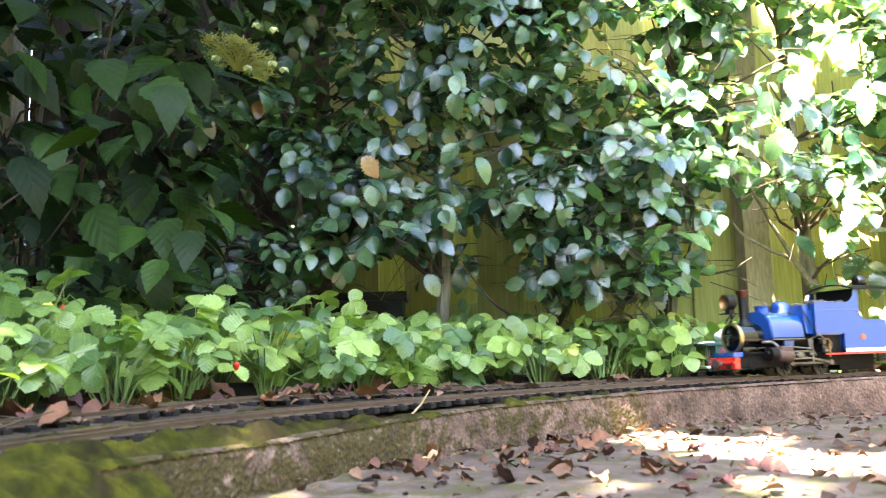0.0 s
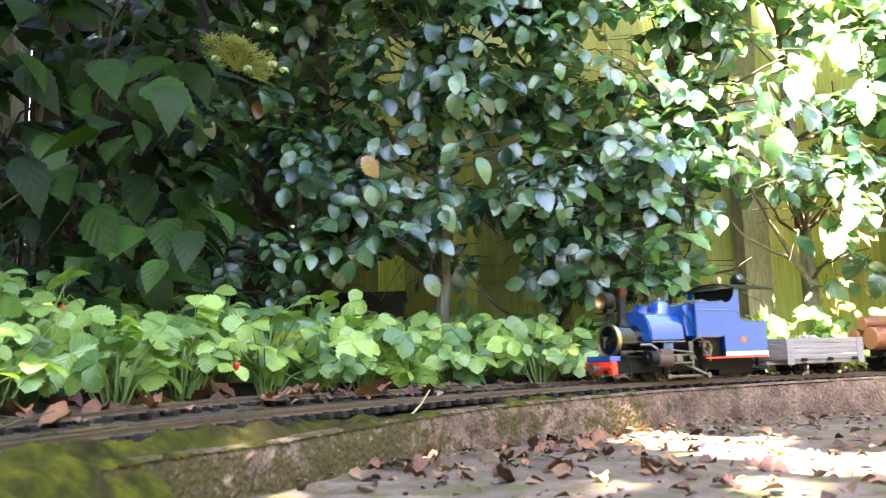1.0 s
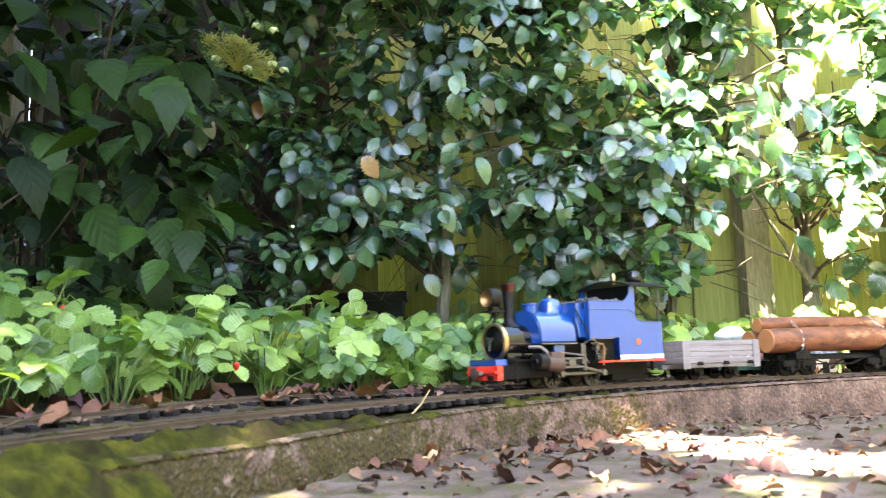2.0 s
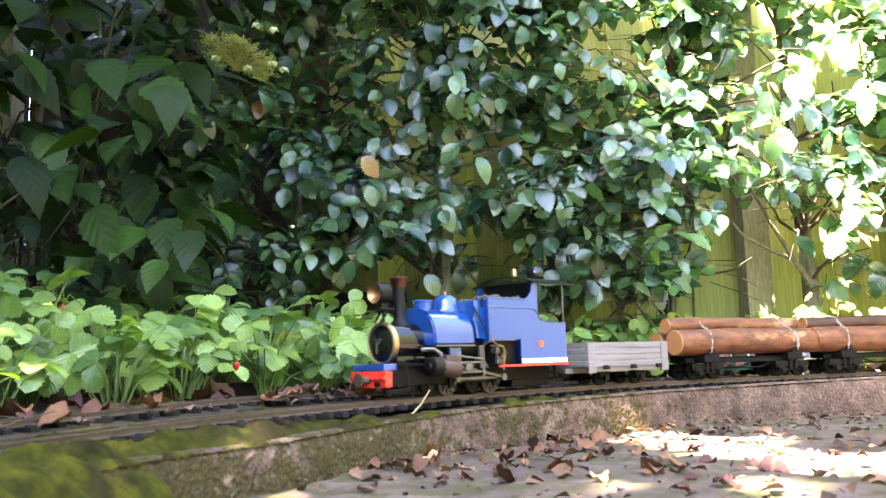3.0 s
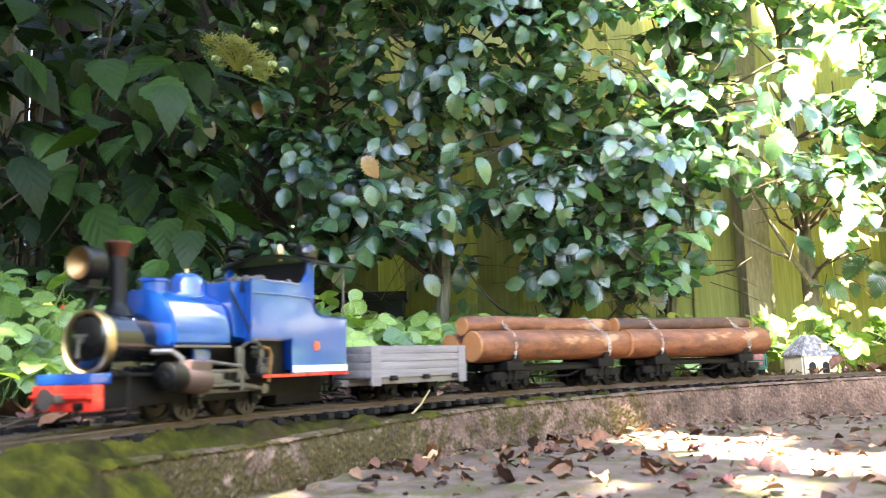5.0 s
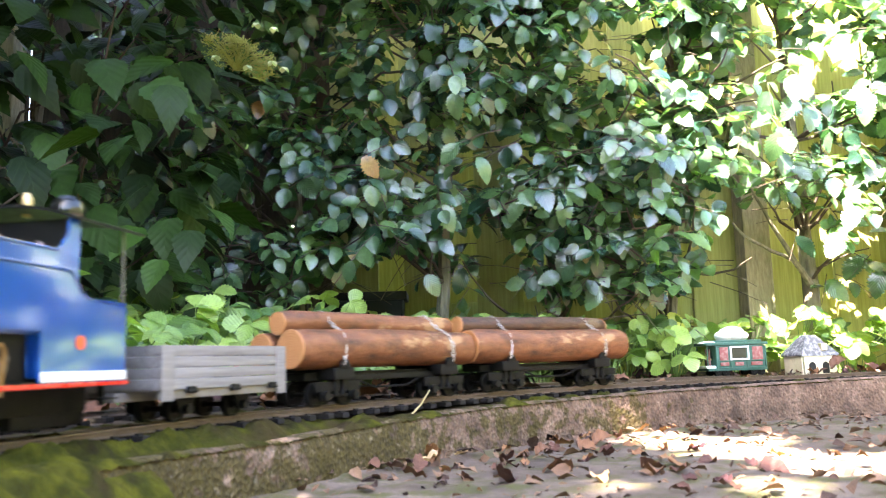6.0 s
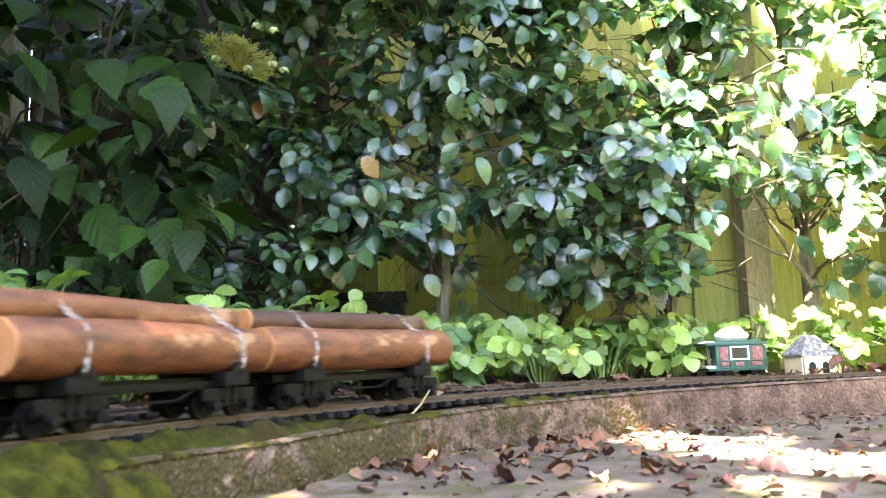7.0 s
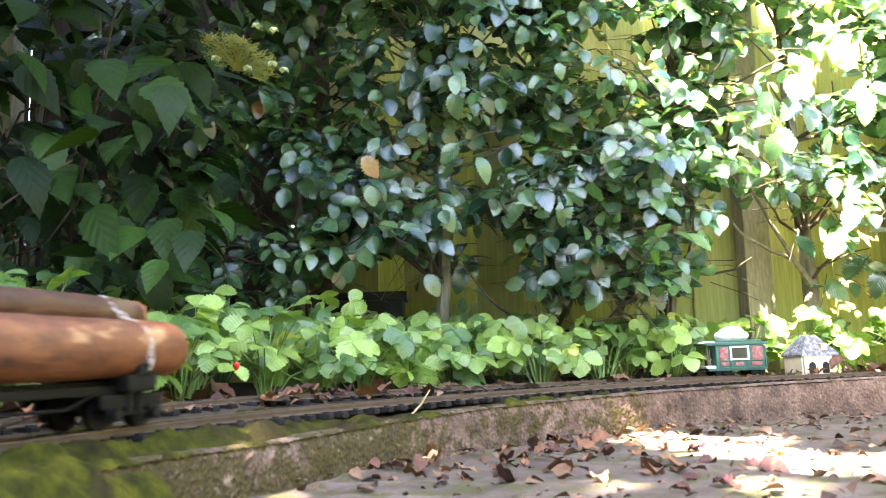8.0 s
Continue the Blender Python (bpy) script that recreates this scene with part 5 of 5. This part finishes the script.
def tram():
    p = along(-0.625, SIDING_LAT, 0.0)
    t = thing("tram_ornament", "weathered green and red model tram ornament with snowy roof", "ornament", at=pose(p.x + 0.004, p.y + 0.01, siding_lift(-0.625) - 0.001, 0, 0, 9))
    bm = bmesh.new()
    box(bm, (0.008, 0, 0.036), (0.104, 0.05, 0.05), 0.003)
    box(bm, (0, 0, 0.0135), (0.126, 0.05, 0.006), 0.0015)
    body = part("body", bm, M["tram_green"], t)
    for z in (0.016, 0.03, 0.058):
        bm = bmesh.new()
        box(bm, (0.008, 0, z), (0.107, 0.0525, 0.0022), 0.0006)
        part("moulding", bm, M["tram_green"], body)
    for x in (-0.044, -0.014, 0.02, 0.06):
        bm = bmesh.new()
        box(bm, (x, 0, 0.037), (0.003, 0.053, 0.044), 0.0006)
        part("pillar", bm, M["tram_green"], body)
    for k in (-1, 1):
        for x, w in ((-0.029, 0.018), (0.043, 0.022)):
            bm = bmesh.new()
            box(bm, (x, k * 0.0255, 0.044), (w, 0.002, 0.026), 0.0005)
            part("panel", bm, M["tram_red"], t, "faded red panel")
        for x, w in ((-0.028, 0.018), (0.003, 0.018), (0.04, 0.024)):
            bm = bmesh.new()
            box(bm, (x, k * 0.0255, 0.0235), (w, 0.002, 0.007), 0.0005)
            part("panel", bm, M["tram_red"], t, "faded red panel")
        bm = bmesh.new()
        for x in (-0.0145, 0.0225):
            box(bm, (x, k * 0.027, 0.045), (0.003, 0.003, 0.027), 0.0005)
        for z in (0.033, 0.057):
            box(bm, (0.004, k * 0.027, z), (0.034, 0.003, 0.003), 0.0005)
        w = part("window_frame", bm, M["snow"], t, "cream painted window frame")
        bm = bmesh.new()
        box(bm, (0.004, k * 0.0256, 0.045), (0.034, 0.0012, 0.022))
        part("pane", bm, M["glass"], w)
        for x in (-0.04, -0.024, 0.036, 0.052):
            bm = bmesh.new()
            rod(bm, (x, k * 0.014, 0.0075), (x, k * 0.021, 0.0075), 0.0075, None, 16)
            rod(bm, (x, k * 0.021, 0.0075), (x, k * 0.0225, 0.0075), 0.003, None, 10)
            part("wheel", bm, M["frame_black"], t)
    bm = bmesh.new()
    box(bm, (-0.0505, 0, 0.036), (0.002, 0.02, 0.036), 0.0006)
    part("end_door", bm, M["tram_red"], t)
    bm = bmesh.new()
    box(bm, (-0.056, 0, 0.0185), (0.02, 0.05, 0.005), 0.0015)
    part("platform", bm, M["snow"], t, "snow covered end platform")
    for k in (-1, 1):
        bm = bmesh.new()
        rod(bm, (-0.062, k * 0.022, 0.018), (-0.062, k * 0.022, 0.06), 0.0012)
        part("post", bm, M["tram_green"], t)
    bm = bmesh.new()
    box(bm, (0.0, 0, 0.0635), (0.132, 0.056, 0.006), 0.002)
    box(bm, (0.008, 0, 0.068), (0.1, 0.034, 0.006), 0.002)
    roof = part("roof", bm, M["tram_green"], t)
    rng = random.Random(8)
    bm = bmesh.new()
    for x, y, z, r, sc in ((0.004, 0, 0.084, 0.018, (1.5, 1.2, 0.85)), (-0.014, 0.0, 0.079, 0.015, (1.2, 1.3, 0.75)), (0.024, 0.002, 0.080, 0.014, (1.1, 1.2, 0.75)), (-0.052, 0, 0.066, 0.014, (1.2, 1.7, 0.25)), (0.0, 0.006, 0.089, 0.011, (1.3, 1, 0.7))):
        ball(bm, (x, y, z), r, sc, 16)
    for v in bm.verts:
        v.co += v.normal * 0.0012 * fbm(v.co * 140)
    part("snow", bm, M["snow"], roof, "lump of white resin snow")
    return t


def kiosk():
    t = thing("house_ornament", "small cream model house with snow flecked slate roof", "ornament", at=pose(0.762, 1.79, -0.006, 0, 0, 14))
    w, d, h = 0.038, 0.031, 0.040
    for k in (-1, 1):
        bm = bmesh.new()
        box(bm, (0, k * d, h / 2), (2 * w, 0.005, h), 0.001)
        wall = part("wall", bm, M["cream"], t)
        # arches are flat dark panels; the shade inside is only their colour
        for x in (-0.020, 0.012) if k < 0 else (0.0,):
            bm = bmesh.new()
            pts = [(x - 0.008, 0.004), (x + 0.008, 0.004), (x + 0.008, 0.02)] + [(x + 0.008 * math.cos(a), 0.02 + 0.008 * math.sin(a)) for a in (0.5, 1.05, 1.57, 2.1, 2.64)] + [(x - 0.008, 0.02)]
            prism(bm, pts, k * (d + 0.0026), k * (d + 0.0034))
            part("arch", bm, M["arch_shade"], wall, "flat dark panel for the shade in an arch")
        bm = bmesh.new()
        box(bm, (k * w, 0, h / 2), (0.005, 2 * d - 0.006, h), 0.001)
        part("wall", bm, M["cream"], t)
    bm = bmesh.new()
    pts = [(k * w * 0.8 - 0.0, 0) for k in (-1, 1)]
    prism(bm, [(-w * 1.15, h), (w * 1.15, h), (w * 1.15, h + 0.004), (w * 0.3, h + 0.043), (-w * 0.3, h + 0.043), (-w * 1.15, h + 0.004)], -d * 1.15, d * 1.15)
    for v in bm.verts:
        if v.co.z > h + 0.03:
            v.co.y *= 0.25
    bmesh.ops.subdivide_edges(bm, edges=bm.edges, cuts=6, use_grid_fill=True)
    for v in bm.verts:
        v.co += v.normal * 0.0014 * fbm(v.co * 120)
    roof = part("roof", bm, M["slate"], t, "dark slate roof flecked with snow")
    bm = bmesh.new()
    box(bm, (0.014, -d * 0.78, h + 0.018), (0.014, 0.016, 0.015), 0.002)
    part("dormer", bm, M["cream"], roof)
    return t


def trough():
    t = thing("plant_trough", "black plastic plant trough beside the fence", "plant pot", at=pose(-0.195, 2.04, 0.005))
    bm = bmesh.new()
    prism(bm, [(-0.085, 0), (0.085, 0), (0.097, 0.2), (-0.097, 0.2)], -0.05, 0.05)
    bmesh.ops.delete(bm, geom=[f for f in bm.faces if f.normal.z > 0.9], context="FACES_ONLY")
    part("tub", bm, M["black_plastic"], t)
    for k in (-1, 1):
        bm = bmesh.new()
        box(bm, (0, k * 0.053, 0.2), (0.212, 0.012, 0.02), 0.003)
        part("rim", bm, M["black_plastic"], t)
        bm = bmesh.new()
        box(bm, (k * 0.1, 0, 0.2), (0.012, 0.095, 0.02), 0.003)
        part("rim", bm, M["black_plastic"], t)
    bm = bmesh.new()
    box(bm, (0, 0, 0.17), (0.18, 0.094, 0.01))
    part("potting_soil", bm, M["soil"], t)
    return t


def dead_leaves():
    rng = random.Random(61)
    mes = []
    for k, (l, w, fo, cu) in enumerate(((0.05, 0.034, 0.7, 0.3), (0.042, 0.03, 0.4, -0.5), (0.055, 0.03, 1.0, 0.1), (0.036, 0.03, 0.5, 0.6), (0.06, 0.036, 0.3, -0.3))):
        vs, uv, fs = leaf_data(l, w, 11, 0.03, fo, cu, 0.0, 0.8, 0.8)
        vs = np.array([(x, y, z + 0.011 * fbm(Vector((x * 80 + 9 * k, y * 80, 0)))) for x, y, z in vs])
        mes.append(leaf_mesh("dead_leaf", [((vs, uv, fs), Matrix())], M["dead"]))
    spots = []
    while len(spots) < 70:                      # on the paving, thickest at the foot of the kerb
        s, lat = rng.uniform(-1.62, -0.35), KERB_LAT + 0.012 + 0.4 * rng.random() ** 1.9
        if s > -1.0 and (rng.random() < 0.85 or lat > KERB_LAT + 0.15):
            continue
        spots.append((along(s, lat, PAVE_Z + (0.010 if lat < KERB_LAT + 0.04 else 0.003)), rng.uniform(0.3, 0.5) if len(spots) % 3 or s > -1.1 else rng.uniform(0.55, 0.75)))
    for k in range(70):                         # under the strawberries and along the siding
        spots.append((along(rng.uniform(-2.25, -1.35), -rng.uniform(0.06, 0.33), 0.002 + siding_lift(-1.6) * 0.5), rng.uniform(0.4, 0.95)))
    for k in range(34):
        spots.append((along(rng.uniform(-1.3, 0.1), -rng.uniform(0.17, 0.3), 0.0), rng.uniform(0.4, 0.8)))
    for k in range(16):
        spots.append((along(rng.uniform(-0.5, -0.2), -rng.uniform(0.06, 0.13), 0.001), rng.uniform(0.4, 0.8)))
    for k, (p, s) in enumerate(spots):
        on = "lying on the paving" if k < 70 else "lying under the strawberry plants"
        o = tagged(new("dead_leaf", mes[rng.randrange(5)]), "curled dry brown dead leaf " + on, "dead leaf", "fallen leaves")
        o.matrix_world = turned(p, rng.gauss(0, 14), rng.gauss(0, 9), rng.uniform(0, 360), s)
    # one crisp leaf leans on the little house
    o = tagged(new("dead_leaf", mes[2]), "crisp brown leaf leaning on the model house", "dead leaf", "fallen leaves")
    o.matrix_world = turned((0.775, 1.725, 0.008), 30, -30, 10, 0.8)


def litter():
    """Crumbs of leaf, bark and seed husk too small to tell apart."""
    rng = random.Random(91)
    d = [leaf_data(0.016, 0.011, 3, 0.0, 0.4, 0.3, 0.02, 0.8, 0.8), leaf_data(0.011, 0.004, 3, 0.0, 0.3, 0.2, 0.0, 0.8, 0.8)]
    pcs = []
    for k in range(1500):
        if k < 900:
            s, lat = rng.uniform(-1.75, -0.2), KERB_LAT + 0.01 + 0.5 * rng.random() ** 1.8
            z = PAVE_Z + 0.004 + 0.012 * max(0, 1 - (lat - KERB_LAT) / 0.035)
        else:
            s, lat = rng.uniform(-2.3, 0.1), -rng.uniform(0.03, 0.36)
            z = 0.0 + siding_lift(s) * max(0, 1 - abs(lat + 0.135) / 0.12) * 0.8
        pcs.append((d[rng.randrange(2)], turned(along(s, lat, z), rng.gauss(0, 25), rng.gauss(0, 20), rng.uniform(0, 360), rng.uniform(0.35, 1.5))))
    o = new("leaf_litter", leaf_mesh("leaf_litter", pcs, M["litter"]))
    tagged(o, "brown crumbled leaf litter along the kerb and under plants", "leaf litter", kind="stuff")


def twigs():
    rng = random.Random(71)
    for k in range(26):
        s, lat = (rng.uniform(-2.1, -0.4), -rng.uniform(0.05, 0.3)) if k < 18 else (rng.uniform(-1.5, -0.6), KERB_LAT + rng.uniform(0.02, 0.2))
        p = along(s, lat, 0.002 if k < 18 else PAVE_Z + 0.004)
        a = rng.uniform(0, 6.28)
        d = Vector((math.cos(a), math.sin(a), rng.uniform(-0.05, 0.25))) * rng.uniform(0.025, 0.06)
        bm = bmesh.new()
        limb(bm, rng, p, p + d, 0.0011, 0.0007, 0.006, 4)
        tagged(part("twig", bm, M["twig"]), "thin dry brown twig on the ground", "twig", "fallen twigs")
    # a pale broken stalk at the kerb edge
    q = along(-1.49, 0.04, kerb_top(-1.49))
    bm = bmesh.new()
    tube(bm, [q, q + Vector((0.012, 0.004, 0.012)), q + Vector((0.024, 0.004, 0.03))], 0.0016, 0.001, 6)
    tagged(part("twig", bm, M["straw"]), "pale straw stalk sticking out of the moss", "twig", "fallen twigs")


M["straw"] = worn("straw", (0.42, 0.34, 0.17), 0.7)


def grass_tuft(x, y, n, tall, seed):
    rng = random.Random(seed)
    t = thing("grass_tuft", "tuft of bright arching grass blades", "grass", "grass tufts at the fence", at=pose(x, y, 0.0))
    for k in range(n):
        bm = bmesh.new()
        a, l = rng.uniform(0, 6.283), tall * rng.uniform(0.6, 1.1)
        out = rng.uniform(0.25, 0.8) * l
        rows = []
        for i in range(7):
            f = i / 6
            c = Vector((math.cos(a) * out * f * f, math.sin(a) * out * f * f, l * f * (1 - 0.3 * f)))
            w = Vector((-math.sin(a), math.cos(a), 0)) * 0.0028 * (1 - f ** 2 + 0.02)
            rows.append([c - w, c + Vector((0, 0, 0.0008)), c + w])
        ribbon(bm, rows)
        part("blade", bm, M["grass"], t)


M["grass"] = leafy("grass_blade", (0.28, 0.4, 0.09), (0.16, 0.26, 0.05), 0.45, 0.3, 1)


def fruits():
    rng = random.Random(4)
    for x, y, z in ((-0.475, 1.05, 0.125), (-0.262, 1.06, 0.048), (-0.50, 1.12, 0.05)):
        t = thing("strawberry", "small ripe red wild strawberry fruit", "strawberry", "ripe fruit", at=pose(x, y, z))
        bm = bmesh.new()
        lathe(bm, [(0, -0.0065), (0.002, -0.0055), (0.0042, -0.0015), (0.0044, 0.0015), (0.0028, 0.0035), (0, 0.004)], None, 14)
        part("berry", bm, M["red"], t)
        bm = bmesh.new()
        tube(bm, [(0, 0, 0.005), (0.004, 0.006, 0.018), (0.012, 0.03, 0.004)], 0.0007, None, 4)
        part("stalk", bm, M["stalk"], t)


tram(), kiosk(), trough(), dead_leaves(), litter(), twigs(), fruits()
for i, (x, y, n, tall) in enumerate(((0.98, 1.83, 22, 0.12), (1.06, 1.86, 20, 0.14), (0.9, 1.88, 12, 0.09), (1.14, 1.8, 14, 0.11))):
    grass_tuft(x, y, n, tall, 300 + i)


# ---- motion ----
RUN = ((0.0, -0.739), (0.5, -0.890), (1.0, -1.027), (1.5, -1.155), (3.0, -1.495), (3.5, -1.591), (4.0, -1.690), (4.5, -1.802), (6.0, -2.279), (6.5, -2.464), (7.0, -2.660), (7.5, -2.890), (8.0, -3.121))


def run(t):
    """How far along the line the locomotive is, smoothly."""
    ts, ss = [a for a, _ in RUN], [b for _, b in RUN]
    g = np.gradient(ss, ts)
    k = max(0, min(len(ts) - 2, int(np.searchsorted(ts, t, side="right")) - 1))
    h = ts[k + 1] - ts[k]
    u = (t - ts[k]) / h
    return float((1 + 2 * u) * (1 - u) ** 2 * ss[k] + u * (1 - u) ** 2 * h * g[k] + u * u * (3 - 2 * u) * ss[k + 1] + u * u * (u - 1) * h * g[k + 1])


def on_track(s, half):
    """A vehicle whose middle is at s and whose wheels stand half a base before and behind."""
    a, b = along(s - half), along(s + half)
    m = (a + b) / 2
    return pose(m.x, m.y, rise(s), 0, 0, math.degrees(math.atan2(b.y - a.y, b.x - a.x)))


def motions():
    times = [0.2 * k for k in range(41)]
    cars = [(LOCO, 0.145, 0.05, ()), (WAGON, 0.465, 0.04, ())]
    cars += [(c, m, 0.1, loads) for (c, loads), m in zip(LOG_CARS, (0.765, 1.094))]
    for car, mid, half, loads in cars:
        places = [(t, on_track(run(t) + mid, half)) for t in times]
        walk(car, places)
        for ob, m in loads:
            walk(ob, [(t, p @ m) for t, p in places])
    ticks = [k / 30 for k in range(241)]
    gone = [run(t) - run(0) for t in ticks]
    for ob, at, r in ROLLERS:
        walk(ob, [(t, Matrix.Translation(at) @ Matrix.Rotation(s / r, 4, "Y")) for t, s in zip(ticks, gone)])
    # the rods follow the crank pins of the two driving axles
    crank, r, x1, x2 = 0.0085, 0.0172, X0 + 0.1, X0 + 0.186
    for k, couple, connect, cross in RODS:
        rows = ([], [], [])
        for t, s in zip(ticks, gone):
            a = s / r + (0.9 if k < 0 else 0.9 + math.pi / 2)
            px, pz = crank * math.sin(a), crank * math.cos(a)
            rows[0].append((t, Matrix.Translation((x1 + px, k * 0.034, r + pz))))
            tall = r + pz - 0.0375
            run_x = math.sqrt(0.08 ** 2 - tall ** 2)
            cx = x2 + px - run_x
            rows[1].append((t, Matrix.Translation((cx, k * 0.0395, 0.0375)) @ Matrix.Rotation(-math.atan2(tall, run_x), 4, "Y")))
            rows[2].append((t, Matrix.Translation((cx, k * 0.046, 0.0375))))
        for ob, rr in zip((couple, connect, cross), rows):
            walk(ob, rr)


motions()
